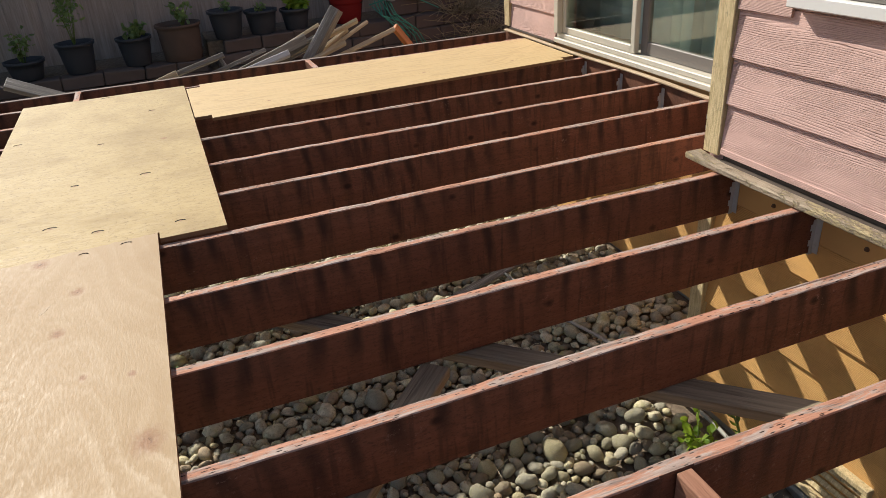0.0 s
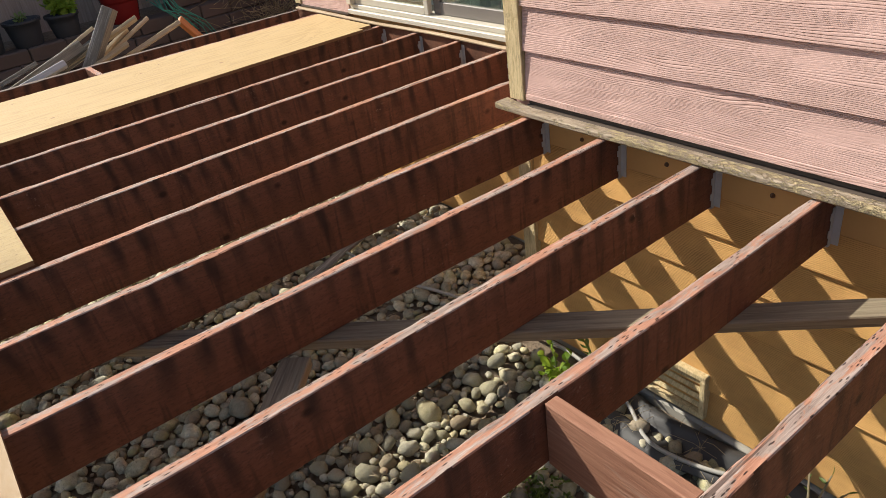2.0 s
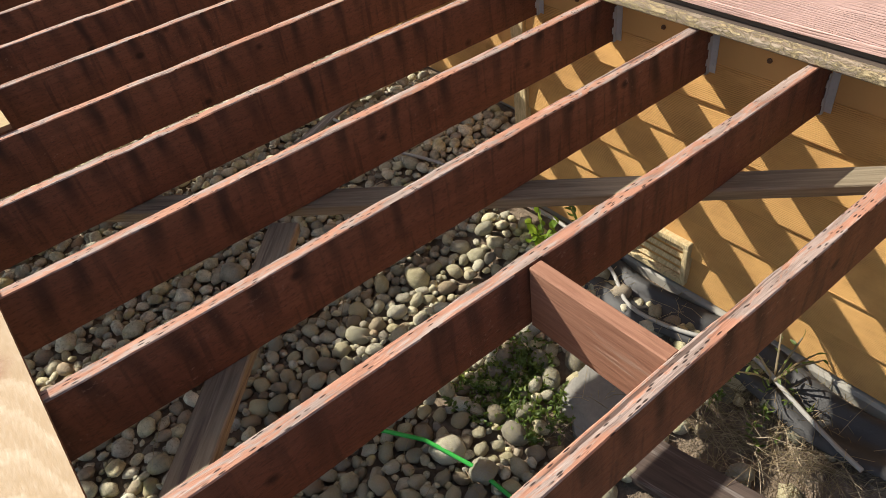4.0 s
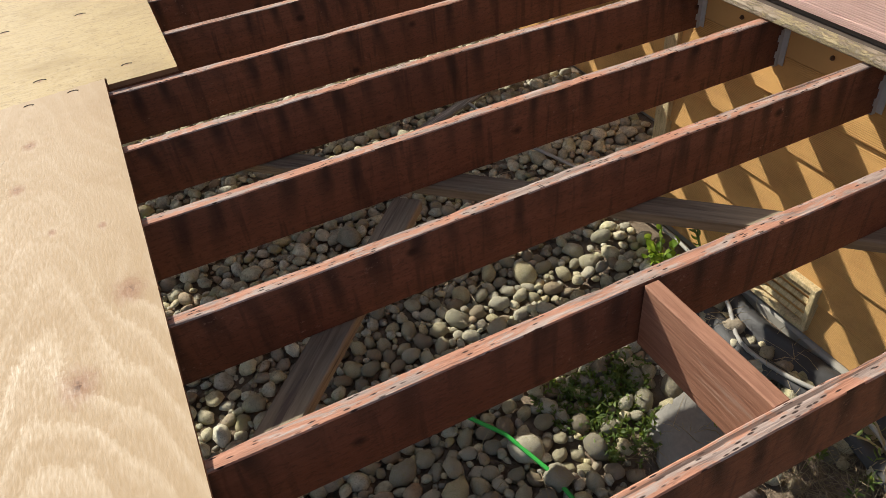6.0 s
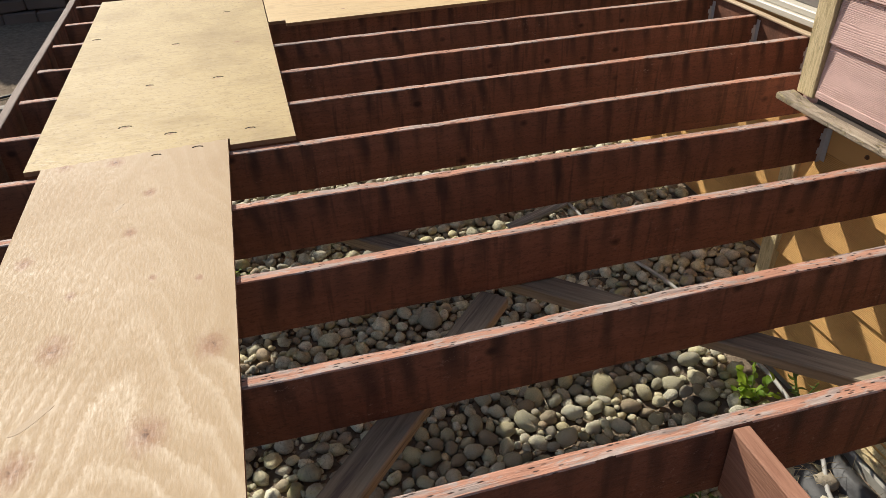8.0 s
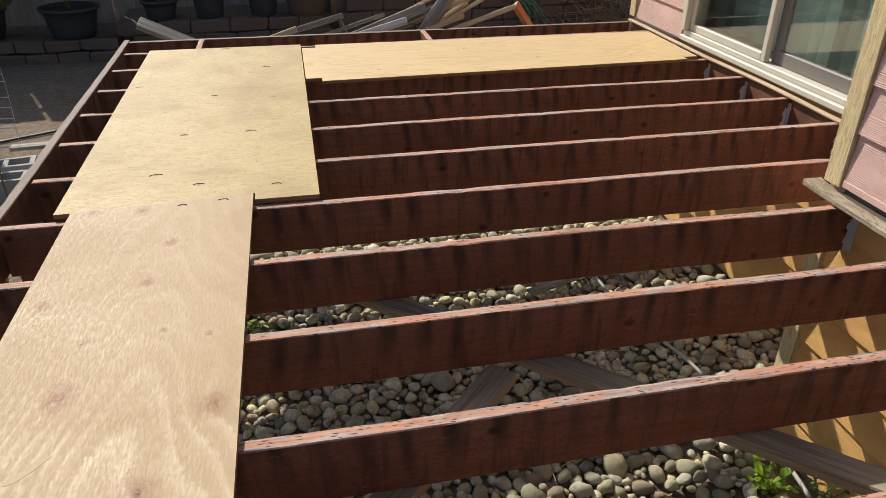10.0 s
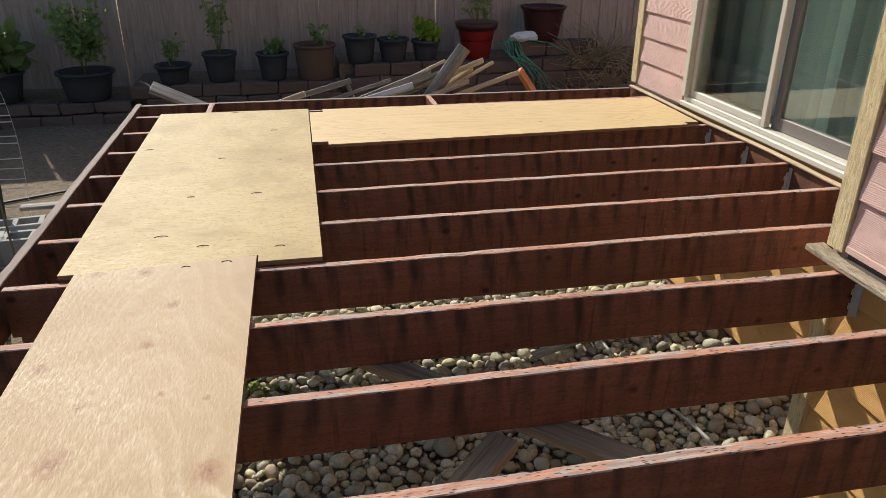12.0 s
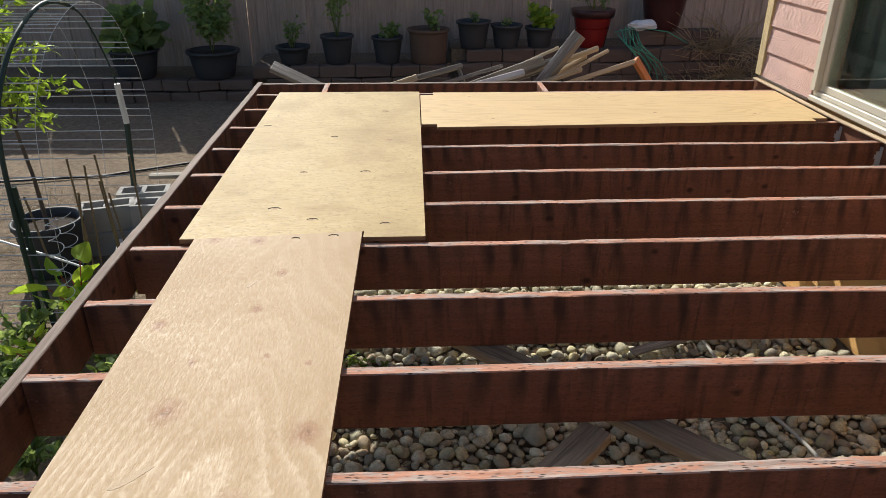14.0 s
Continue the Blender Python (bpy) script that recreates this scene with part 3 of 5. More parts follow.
# near wall: concrete footing, sheathing, yellow boards below, pink boards above
wall = thing("wall_near", "house wall with pink lap siding above yellow lap siding", "wall", kind="structure")
part("footing", box(2.822, 3.0, NEAR_Y0, CORNER_Y, GROUND - 0.1, -1.20), M_CONC, wall, "stained concrete footing")
part("sheathing", box(2.8265, 2.93, NEAR_Y0, CORNER_Y - 0.004, -1.199, 0.001), M_LEDGER, wall)
part("sheathing", box(2.795, 2.93, NEAR_Y0, CORNER_Y - 0.004, 0.0015, 0.66), M_PINK, wall)
part("upper_wall", box(2.795, 2.93, NEAR_Y0, CORNER_Y - 0.004, 0.661, 2.8), M_PINK, wall)
for i in range(6):
    part("siding_board", lap_board(NEAR_Y0, CORNER_Y - 0.081, -1.188 + 0.179 * i, 2.826, 0.2, 0.013, 0.020), M_YELLOW, wall)
for i in range(16):
    z = 0.076 + 0.178 * i
    if 0.55 < z < 1.75:
        part("siding_board", lap_board(-0.60, CORNER_Y - 0.088, z, 2.80), M_PINK, wall)
        part("siding_board", lap_board(NEAR_Y0, -2.36, z, 2.80), M_PINK, wall)
    else:
        part("siding_board", lap_board(NEAR_Y0, CORNER_Y - 0.088, z, 2.80), M_PINK, wall)
part("starter_strip", box(2.768, 2.794, NEAR_Y0, CORNER_Y - 0.09, 0.048, 0.0745, 0.002), M_PINK, wall)
# dark strips stand in for the shaded gap between ledge and siding
part("flashing", box(2.757, 2.794, NEAR_Y0, CORNER_Y - 0.09, 0.004, 0.024), M_GAP, wall, "dark strip for the shaded gap behind the ledge")
part("flashing", box(2.788, 2.7945, NEAR_Y0, CORNER_Y - 0.09, 0.0245, 0.0475), M_GAP, wall)

trim = tagged(obj("trim", box(2.764, 2.83, CORNER_Y - 0.083, CORNER_Y + 0.004, 0.04, 2.8, 0.003), M_TRIM), "rough yellow-painted corner board", "trim", kind="structure")
part("return_board", box(2.8305, 2.92, CORNER_Y - 0.02, CORNER_Y, 0.05, 2.8, 0.003), M_TRIM, trim)
tagged(obj("trim", box(2.776, 2.829, CORNER_Y - 0.08, CORNER_Y, -1.2, -0.145, 0.003), M_TRIM), "yellow corner board under the deck", "trim", kind="structure")

# return wall and the wall with the glazed door
wall = thing("wall_return", "short pink house wall beside the glazed door", "wall", kind="structure")
part("sheathing", box(2.931, 3.55, CORNER_Y - 0.15, CORNER_Y - 0.02, -1.2, 2.8), M_PINK, wall)
wall = thing("wall_door", "pink lap-sided house wall around the glazed door", "wall", kind="structure")
END_Y = 2.80
part("footing", box(DOOR_X + 0.01, 3.7, CORNER_Y - 0.02, END_Y - 0.02, GROUND - 0.1, -1.16), M_CONC, wall)
part("lower_sheathing", box(DOOR_X + 0.012, 3.55, CORNER_Y - 0.019, END_Y - 0.02, -1.159, 0.028), M_LEDGER, wall)
part("upper_sheathing", box(DOOR_X + 0.012, 3.55, CORNER_Y - 0.019, END_Y - 0.02, 2.12, 2.8), M_PINK, wall)
part("side_sheathing", box(DOOR_X + 0.012, 3.55, 2.035, END_Y - 0.02, 0.029, 2.119), M_PINK, wall)
part("side_sheathing", box(DOOR_X + 0.012, 3.55, CORNER_Y - 0.019, 0.12, 0.029, 2.119), M_PINK, wall)
for i in range(6):
    part("siding_board", lap_board(CORNER_Y, END_Y - 0.09, -1.21 + 0.175 * i, DOOR_X + 0.01), M_YELLOW, wall)
for i in range(12):
    part("siding_board", lap_board(2.035, END_Y - 0.07, 0.038 + 0.178 * i, DOOR_X + 0.008), M_PINK, wall)
# dark strip painted for the thin gap of shade under the lowest board
part("starter_strip", box(DOOR_X - 0.03, DOOR_X - 0.012, 2.04, END_Y - 0.07, 0.024, 0.037), M_GAP, wall)
tagged(obj("trim", box(DOOR_X - 0.03, DOOR_X + 0.03, END_Y - 0.068, END_Y + 0.02, 0.04, 2.8, 0.003), M_TRIM), "yellow-painted corner board of the house", "trim", kind="structure")
wall = thing("wall_end", "pink end wall of the house", "wall", kind="structure")
part("sheathing", box(3.43, 8.0, END_Y - 0.15, END_Y, -1.2, 2.8), M_PINK, wall)
tagged(obj("roof", box(2.55, 8.2, NEAR_Y0, END_Y + 0.1, 2.801, 2.95), M_FENCE), "plain roof of the house", "roof", kind="structure")


# the glazed sliding door
def frame_bar(y0, y1, z0, z1, x0, x1, mat, parent, name="frame_bar"):
    return part(name, box(x0, x1, y0, y1, z0, z1, 0.004), mat, parent)


door = thing("door_1", "closed sliding glass door in a beige vinyl frame", "door", kind="structure")
DY0, DY1 = 0.125, 2.03
frame_bar(DY0, DY1, 0.034, 0.066, DOOR_X - 0.034, DOOR_X + 0.10, M_FRAME, door, "sill")
frame_bar(DY0, DY1, 0.0665, 0.098, DOOR_X - 0.010, DOOR_X + 0.10, M_FRAME, door, "sill_track")
frame_bar(DY1 - 0.052, DY1, 0.0985, 2.06, DOOR_X - 0.035, DOOR_X + 0.10, M_FRAME, door, "jamb")
frame_bar(DY0, DY0 + 0.045, 0.0985, 2.06, DOOR_X - 0.035, DOOR_X + 0.10, M_FRAME, door, "jamb")
frame_bar(DY0, DY1, 2.0605, 2.12, DOOR_X - 0.035, DOOR_X + 0.10, M_FRAME, door, "head")


def sash(y0, y1, x, mat, stile, bottom, parent, name):
    s = part(name, box(x, x + 0.035, y0, y0 + stile, 0.099, 2.055, 0.004), mat, parent)
    part("stile", box(x, x + 0.035, y1 - stile, y1, 0.099, 2.055, 0.004), mat, s)
    part("bottom_rail", box(x + 0.001, x + 0.034, y0 + stile + 0.0005, y1 - stile - 0.0005, 0.099, 0.099 + bottom, 0.004), mat, s)
    part("top_rail", box(x + 0.001, x + 0.034, y0 + stile + 0.0005, y1 - stile - 0.0005, 1.985, 2.055, 0.004), mat, s)
    g = part("pane", box(x + 0.014, x + 0.02, y0 + stile, y1 - stile, 0.099 + bottom, 1.985), M_GLASS, s)
    g.visible_shadow = False
    return s


sash(1.135, DY1 - 0.053, DOOR_X + 0.002, M_FRAME, 0.042, 0.046, door, "fixed_panel")
sash(DY0 + 0.046, 1.133, DOOR_X + 0.045, M_SCREEN, 0.06, 0.075, door, "sliding_panel")

# the room behind the door
room = thing("room", "plain beige room behind the glass door", "room", kind="structure")
part("room_floor", box(3.551, 5.0, CORNER_Y, END_Y - 0.16, -0.05, 0.03), M_CARPET, room, "tan carpet")
part("room_wall", box(5.0, 5.1, CORNER_Y, END_Y - 0.16, -0.05, 2.6), M_ROOM, room)
part("room_wall", box(3.551, 5.0, CORNER_Y - 0.1, CORNER_Y - 0.001, -0.05, 2.6), M_ROOM, room)
part("room_wall", box(3.551, 7.5, END_Y - 0.26, END_Y - 0.161, 0.031, 2.6), M_ROOM, room)
part("room_ceiling", box(3.551, 5.1, CORNER_Y - 0.1, END_Y - 0.16, 2.6, 2.7), M_ROOM, room)
blinds = thing("vertical_blind", "pale green-white vertical blind slats behind the glass", "blind")
part("head_rail", box(3.60, 3.66, 0.15, 1.98, 2.05, 2.12, 0.003), M_VINYL, blinds)
rng = random.Random(4)
for i in range(10):
    y = 0.20 + i * 0.092
    bm = bmesh.new()
    rows = []
    a = radians(-58 + rng.uniform(-9, 9))
    for k in range(5):
        f = k / 4 - 0.5
        bow = 0.030 * (1 - 4 * f * f)
        px, py = f * 0.089 * math.sin(a) + bow * math.cos(a), f * 0.089 * math.cos(a) - bow * math.sin(a)
        rows.append([bm.verts.new((px, py, z)) for z in (0.06, 2.05)] + [bm.verts.new((px + 0.0012, py, z)) for z in (0.06, 2.05)])
    for p, q in zip(rows, rows[1:]):
        bm.faces.new((p[0], q[0], q[1], p[1]))
        bm.faces.new((p[2], p[3], q[3], q[2]))
    s = part("slat", bm, M_BLIND, blinds, smooth=True)
    s.location = (3.63, y, 0)

# added panel, not a seen curtain: gives the left pane its grey-green tone
curtain = thing("curtain", "added pale sage panel that tones the left pane", "curtain")
bm = bmesh.new()
rows = []
for i in range(40):
    y = 1.22 + (END_Y - 0.3 - 1.22) * i / 39
    x = 3.80 + 0.016 * math.sin(i * 0.9) + 0.008 * math.sin(i * 2.3)
    rows.append([bm.verts.new((x, y, 0.034)), bm.verts.new((x, y, 2.3)), bm.verts.new((x + 0.002, y, 0.034)), bm.verts.new((x + 0.002, y, 2.3))])
for p, q in zip(rows, rows[1:]):
    bm.faces.new((p[0], q[0], q[1], p[1]))
    bm.faces.new((p[2], p[3], q[3], q[2]))
part("fabric", bm, M_BLIND, curtain, smooth=True)

# the window in the near wall
win = thing("window_1", "white vinyl house window above pink siding", "window", kind="structure")
part("sill", box(2.735, 2.80, -2.36, -0.603, 0.648, 0.690, 0.004), M_VINYL, win)
part("window_frame", box(2.752, 2.80, -0.66, -0.603, 0.6905, 1.78, 0.004), M_VINYL, win)
part("window_frame", box(2.752, 2.80, -2.36, -2.303, 0.6905, 1.78, 0.004), M_VINYL, win)
part("window_frame", box(2.752, 2.80, -2.302, -0.661, 1.72, 1.78, 0.004), M_VINYL, win)
part("bottom_rail", box(2.760, 2.795, -2.302, -0.661, 0.6905, 0.735, 0.004), M_SCREEN, win)
part("pane", box(2.776, 2.782, -2.302, -0.661, 0.7355, 1.7195), M_GLASS2, win)

# ledge that caps the ledger, strip under the door
ledge = obj("ledge", timber(4.7, 0.054, 0.027, 0.006, 24, 0.004, 3), M_LEDGE)
ledge.matrix_world = between((2.727, -0.215, 0.030), (2.727, -4.9, 0.030))
tagged(ledge, "weathered yellowed wooden ledge capping the ledger", "ledge", kind="structure")
for p in ledge.data.vertices:
    if p.co.x < 0.08:
        p.co.y += 0.5 * (0.08 - p.co.x) * (1 if p.co.y > 0 else 0.2)
strip = obj("trim", timber(3.0, 0.034, 0.012, 0.003, 24, 0.012, 5), M_STRIP)
strip.matrix_world = between((DOOR_X - 0.060, 2.76, 0.018), (DOOR_X - 0.040, -0.17, 0.018))
tagged(strip, "bare wooden strip under the door sill", "trim", kind="structure")

# crawl-space vent
vent = thing("wall_vent", "tan louvred vent in the yellow siding", "vent")
for y0, y1, z0, z1 in ((-1.30, -0.98, -0.925, -0.90), (-1.30, -0.98, -1.125, -1.10), (-1.30, -1.275, -1.0995, -0.9255), (-1.005, -0.98, -1.0995, -0.9255)):
    part("frame", box(2.733, 2.775, y0, y1, z0, z1, 0.003), M_TRIM, vent)
# black panel put in to darken the gaps between the slats like shade
part("backing", box(2.7755, 2.779, -1.274, -1.006, -1.099, -0.926), M_BLACK, vent, "black panel for the shade behind the slats")
for i in range(4):
    bm = box(-0.003, 0.003, -1.2745, -1.0055, -0.0105, 0.0105, 0.002)
    s = part("slat", bm, M_TRIM, vent)
    s.location, s.rotation_euler = (2.757, 0, -0.950 - 0.042 * i), (0, radians(38), 0)

vent.location = (0.036, 0.022, -0.038)

# ---- deck frame ----
deck = thing("deck_frame", "old deck frame of red-brown stained joists, boards removed", "deck frame")
H = 0.184


def joist_mesh(length, seed):
    bm = timber(length, 0.038, H, 0.003, 70, 0.006, seed)
    for v in bm.verts:
        if v.co.z > -0.012:
            chip = max(0.0, noise.noise(Vector((v.co.x * 14, seed * 3.7, v.co.y * 60))) - 0.12)
            v.co.y *= 1 - 0.26 * chip
            v.co.z -= 0.006 * chip
    bm.faces.ensure_lookup_table()
    for f in bm.faces:
        f.normal_update()
        if f.normal.z > 0.6:
            f.material_index = 1
    return bm


LEFT = -0.227
JOISTS = {}
for k in range(-5, 7):
    end = EAST - 0.002 if k < 0 else DOOR_X - 0.042
    j = part("joist", joist_mesh(end - LEFT, k + 9), [M_JOIST, M_TOP], deck)
    j.location = (LEFT, k * S, 0)
    JOISTS[k] = j
r = part("rim_joist", joist_mesh(5.27, 31), [M_JOIST, M_RIMTOP], deck, "weathered outer rim board")
r.matrix_world = between((LEFT - 0.010, -2.45, 0.001), (LEFT - 0.047, 2.82, 0.001))
r = part("rim_joist", joist_mesh(DOOR_X - LEFT - 0.03, 32), [M_JOIST, M_RIMTOP], deck)
r.location = (LEFT - 0.026, 2.765, 0)
for x, y, n, mt in ((0.22, 2.455, 0.31, [M_JOIST, M_TOP]), (1.75, 2.455, 0.31, [M_JOIST, M_TOP])):
    b = part("blocking", joist_mesh(n, 41), mt, deck)
    b.matrix_local = between((x, y, 0.001), (x, y + n - 0.002, 0.001))
bm = box(-0.019, 0.019, -5 * S + 0.02, -4 * S - 0.02, -H, -0.001, 0.003)
b = part("blocking", bm, M_BLOCK, deck, "bare reddish blocking between two joists")
b.location = (1.577, 0, 0)
ledger = part("ledger_board", box(EAST, 2.8255, NEAR_Y0, CORNER_Y - 0.06, -0.143, 0.002, 0.003), M_LEDGER, deck, "yellow-painted ledger board")
part("ledger_board", box(DOOR_X - 0.04, DOOR_X - 0.004, CORNER_Y + 0.01, END_Y, -0.192, 0.0, 0.003), M_JOIST, deck, "stained ledger board under the door")
for k in range(-6, -1):
    bm = lathe([(0.009, 0), (0.009, 0.004), (0.005, 0.006), (0.005, 0.01)], 8)
    b = part("lag_bolt", bm, M_BOLT, ledger)
    b.location, b.rotation_euler = (EAST - 0.0005, (k + 0.44) * S, -0.076), (0, radians(-90), 0)


def hanger(x):
    """A steel joist hanger: seat, two cheeks, two nailing flanges with punched edges."""
    bm = bmesh.new()
    for s in (-1, 1):
        y = s * 0.0205
        box(x - 0.018, x - 0.0015, y - 0.0012, y + 0.0012, -H - 0.003, -0.05, bm=bm)
        box(x - 0.004, x - 0.0012, min(y, y + s * 0.024), max(y, y + s * 0.024), -H + 0.004, -0.022, bm=bm)
        for i in range(3):
            z = -0.06 - 0.045 * i
            box(x - 0.0055, x - 0.004, y + s * 0.012 - 0.004, y + s * 0.012 + 0.004, z - 0.004, z + 0.004, bm=bm)
        for i in range(2):
            z = -0.08 - 0.06 * i
            box(x - 0.026, x - 0.018, y - 0.0012, y + 0.0012, z - 0.012, z + 0.012, bm=bm)
    box(x - 0.018, x - 0.0015, -0.0205, 0.0205, -H - 0.004, -H - 0.0015, bm=bm)
    return bm


for k in range(-5, 7):
    part("joist_hanger", hanger((EAST if k < 0 else DOOR_X - 0.04) - LEFT), M_ZINC, JOISTS[k], "galvanised joist hanger")

# diagonal braces nailed under the joists
b = part("brace", timber(2.42, 0.089, 0.036, 0.004, 12, 0.004, 51), M_BRACE, deck, "weathered grey diagonal brace")
b.matrix_local = between((2.66, -1.970, -H - 0.0015), (0.93, -0.295, -H - 0.0015))
b = part("brace", timber(1.40, 0.089, 0.036, 0.004, 12, 0.004, 52), M_BRACE, deck, "weathered grey diagonal brace")
b.matrix_local = between((1.335, -0.845, -H - 0.0015), (0.37, -1.865, -H - 0.0015))
# posts under the outer rim
for y in (-2.3, 0.2, 2.7):
    part("post", box(LEFT + 0.002, LEFT + 0.09, y - 0.16, y - 0.07, GROUND - 0.12, -H - 0.006, 0.004), M_JOIST, deck)

# ---- plywood sheets on the joists ----


def sheet(name, outline, mat, label, z0=0.0015, thick=0.0175):
    bm = bmesh.new()
    lo = [bm.verts.new((x, y, z0)) for x, y in outline]
    hi = [bm.verts.new((x, y, z0 + thick)) for x, y in outline]
    bm.faces.new(lo[::-1]).material_index = 1
    bm.faces.new(hi)
    n = len(outline)
    for i in range(n):
        bm.faces.new((lo[i], lo[(i + 1) % n], hi[(i + 1) % n], hi[i])).material_index = 1
    bmesh.ops.recalc_face_normals(bm, faces=bm.faces[:])
    return tagged(obj(name, bm, [mat, M_PLYEDGE]), label, "plywood sheet", "plywood sheets on the joists")


torn = random.Random(8)
fresh = sheet("plywood_sheet", [(0.012, -2.37), (0.618, -2.37), (0.626, 0.074)] + [(0.626 - 0.0207 * i, 0.074 - 0.0016 * i + torn.uniform(-0.006, 0.004)) for i in range(1, 30)] + [(0.004, 0.026)], M_NEW, "new plywood sheet with bold grain and brown knots", z0=0.0055)
mid = sheet("plywood_sheet", [(-0.054, 0.03), (0.61, 0.024), (0.612, 0.08), (0.632, 0.08), (0.632, 0.024), (0.866, 0.024), (0.872, 2.40), (-0.066, 2.41)], M_MID, "yellowed plywood sheet with plugged knot holes", z0=0.0025)
sheet("plywood_sheet", [(0.876, 1.585), (0.965, 1.585), (0.965, 1.522), (3.19, 1.578), (3.19, 1.63), (3.285, 1.63), (3.30, 2.335), (0.965, 2.375), (0.965, 2.30), (0.878, 2.30)], M_FAR, "pale plywood sheet with notched corners")
rng = random.Random(2)
# flattened dark arcs on the sheets stand in for shade in open plug edges
for x, y in ((0.25, 0.32), (0.31, 0.77), (0.60, 0.77), (0.71, 0.15), (0.42, 0.20), (0.40, 1.35), (0.66, 1.88), (0.40, 2.36), (0.0, 1.58), (0.52, 0.035), (0.38, 0.015)):
    n, a0 = 9, rng.uniform(-0.2, 0.2)
    w = rng.uniform(0.014, 0.024)
    top, owner = (0.0234, fresh) if y < 0.04 else (0.0204, mid)
    pts = [(x + w * math.cos(a0 + math.pi * i / n), y + 0.55 * w * math.sin(a0 + math.pi * i / n), top) for i in range(n + 1)]
    bm = tube(pts, 0.0034, 5)
    for v in bm.verts:
        v.co.z = top + (v.co.z - top) * 0.35
    part("plug_slit", bm, M_EARTH, owner, "dark arc for the shade in a knot plug's open edge")
for x, y, n, w, a in ((0.204, -1.227, 0.052, 0.014, 42), (0.289, -0.342, 0.030, 0.009, 60)):
    bm = bmesh.new()
    rim = []
    for i in range(20):
        u = 2 * math.pi * i / 20
        p = Matrix.Rotation(radians(a), 3, "Z") @ Vector((n * math.cos(u), w * math.sin(u) * (0.75 + 0.25 * math.sin(u * 2)), 0))
        rim.append((x + p.x, y + p.y))
    lo, hi = [bm.verts.new((*p, 0.0222)) for p in rim], [bm.verts.new((*p, 0.0234)) for p in rim]
    bm.faces.new(hi)
    for i in range(20):
        bm.faces.new((lo[i], lo[(i + 1) % 20], hi[(i + 1) % 20], hi[i]))
    part("boat_patch", bm, M_PATCH, fresh, "darker tan repair patch")

def smooth_line(points, n):
    """A Catmull-Rom line through points."""
    out = []
    p = [Vector(q) for q in points]
    p = [p[0]] + p + [p[-1]]
    for i in range(1, len(p) - 2):
        for k in range(n):
            t = k / n
            out.append(0.5 * (2 * p[i] + (p[i + 1] - p[i - 1]) * t + (2 * p[i - 1] - 5 * p[i] + 4 * p[i + 1] - p[i + 2]) * t * t + (3 * p[i] - p[i - 1] - 3 * p[i + 1] + p[i + 2]) * t ** 3))
    return out + [p[-1]]


# ---- under the deck: river stones ----
rng = random.Random(11)


def stone_bm(seed, sub):
    bm = bmesh.new()
    bmesh.ops.create_icosphere(bm, subdivisions=sub, radius=1)
    o = Vector((seed * 3.1, seed * 1.7, 0))
    flat = 0.55 + 0.3 * ((seed * 37) % 10) / 10
    for v in bm.verts:
        n = v.co.normalized()
        r = 1 + 0.30 * noise.noise(n * 1.3 + o) + 0.20 * noise.noise(n * 2.4 + o)
        v.co = Vector((n.x * r * 1.15, n.y * r * (0.8 + 0.05 * (seed % 4)), n.z * r * flat))
    return bm


def bedded(x, y):
    """Where the stones lie."""
    if y > 2.3 or y < -1.75 or x < -0.15 or x > 3.32:
        return False
    if x > 2.66 and y < -0.1:
        return False
    if y < -1.0 and x > 2.30 + 0.25 * noise.noise(Vector((x * 3, y * 3, 0))):
        return rng.random() < 0.25
    if (x - 2.08) ** 2 + (y + 1.42) ** 2 < 0.045:
        return False
    if (x - 1.95) ** 2 + (y + 1.15) ** 2 < 0.05:
        return rng.random() < 0.4
    return True


placed, cells = [], {}
BOULDERS = ((2.31, -0.34, 0.050), (2.02, -0.37, 0.058), (1.62, -0.46, 0.050), (0.88, 0.34, 0.056), (1.40, 0.32, 0.056), (2.05, -1.20, 0.048), (2.54, -1.31, 0.050),
            (1.54, -1.17, 0.060), (1.77, -1.29, 0.050), (1.58, -1.33, 0.054), (1.10, -1.04, 0.052), (1.24, -1.20, 0.054), (2.19, -1.20, 0.048))


def try_stone(r, gap):
    x, y = rng.uniform(-0.2, 3.35), rng.uniform(-1.65, 2.35)
    if not bedded(x, y):
        return
    cx, cy = int(x / 0.15), int(y / 0.15)
    for i in range(cx - 1, cx + 2):
        for j in range(cy - 1, cy + 2):
            for a, b, q, _ in cells.get((i, j), ()):
                if (a - x) ** 2 + (b - y) ** 2 < (gap * (q + r)) ** 2:
                    return
    s = (x, y, r, rng.random())
    placed.append(s)
    cells.setdefault((cx, cy), []).append(s)


for x, y, r in BOULDERS:
    x, y, _ = on_bed(x, y)
    placed.append((x, y, r, rng.random()))
    cells.setdefault((int(x / 0.15), int(y / 0.15)), []).append(placed[-1])
for r, tries, gap in ((0.052, 40, 1.8), (0.042, 900, 0.94), (0.035, 6000, 0.90), (0.029, 15000, 0.88), (0.022, 26000, 0.84), (0.014, 18000, 0.80)):
    for _ in range(tries):
        try_stone(r * rng.uniform(0.88, 1.12), gap)

bed = thing("stone_bed", "bed of grey and tan rounded river stones on earth", "stones", at=(0, 0, 0))
shapes = []
for i in range(14):
    me = bpy.data.meshes.new("stone")
    b = stone_bm(i, 2)
    b.to_mesh(me)
    b.free()
    me.materials.append(M_STONE)
    me.shade_smooth()
    shapes.append(me)


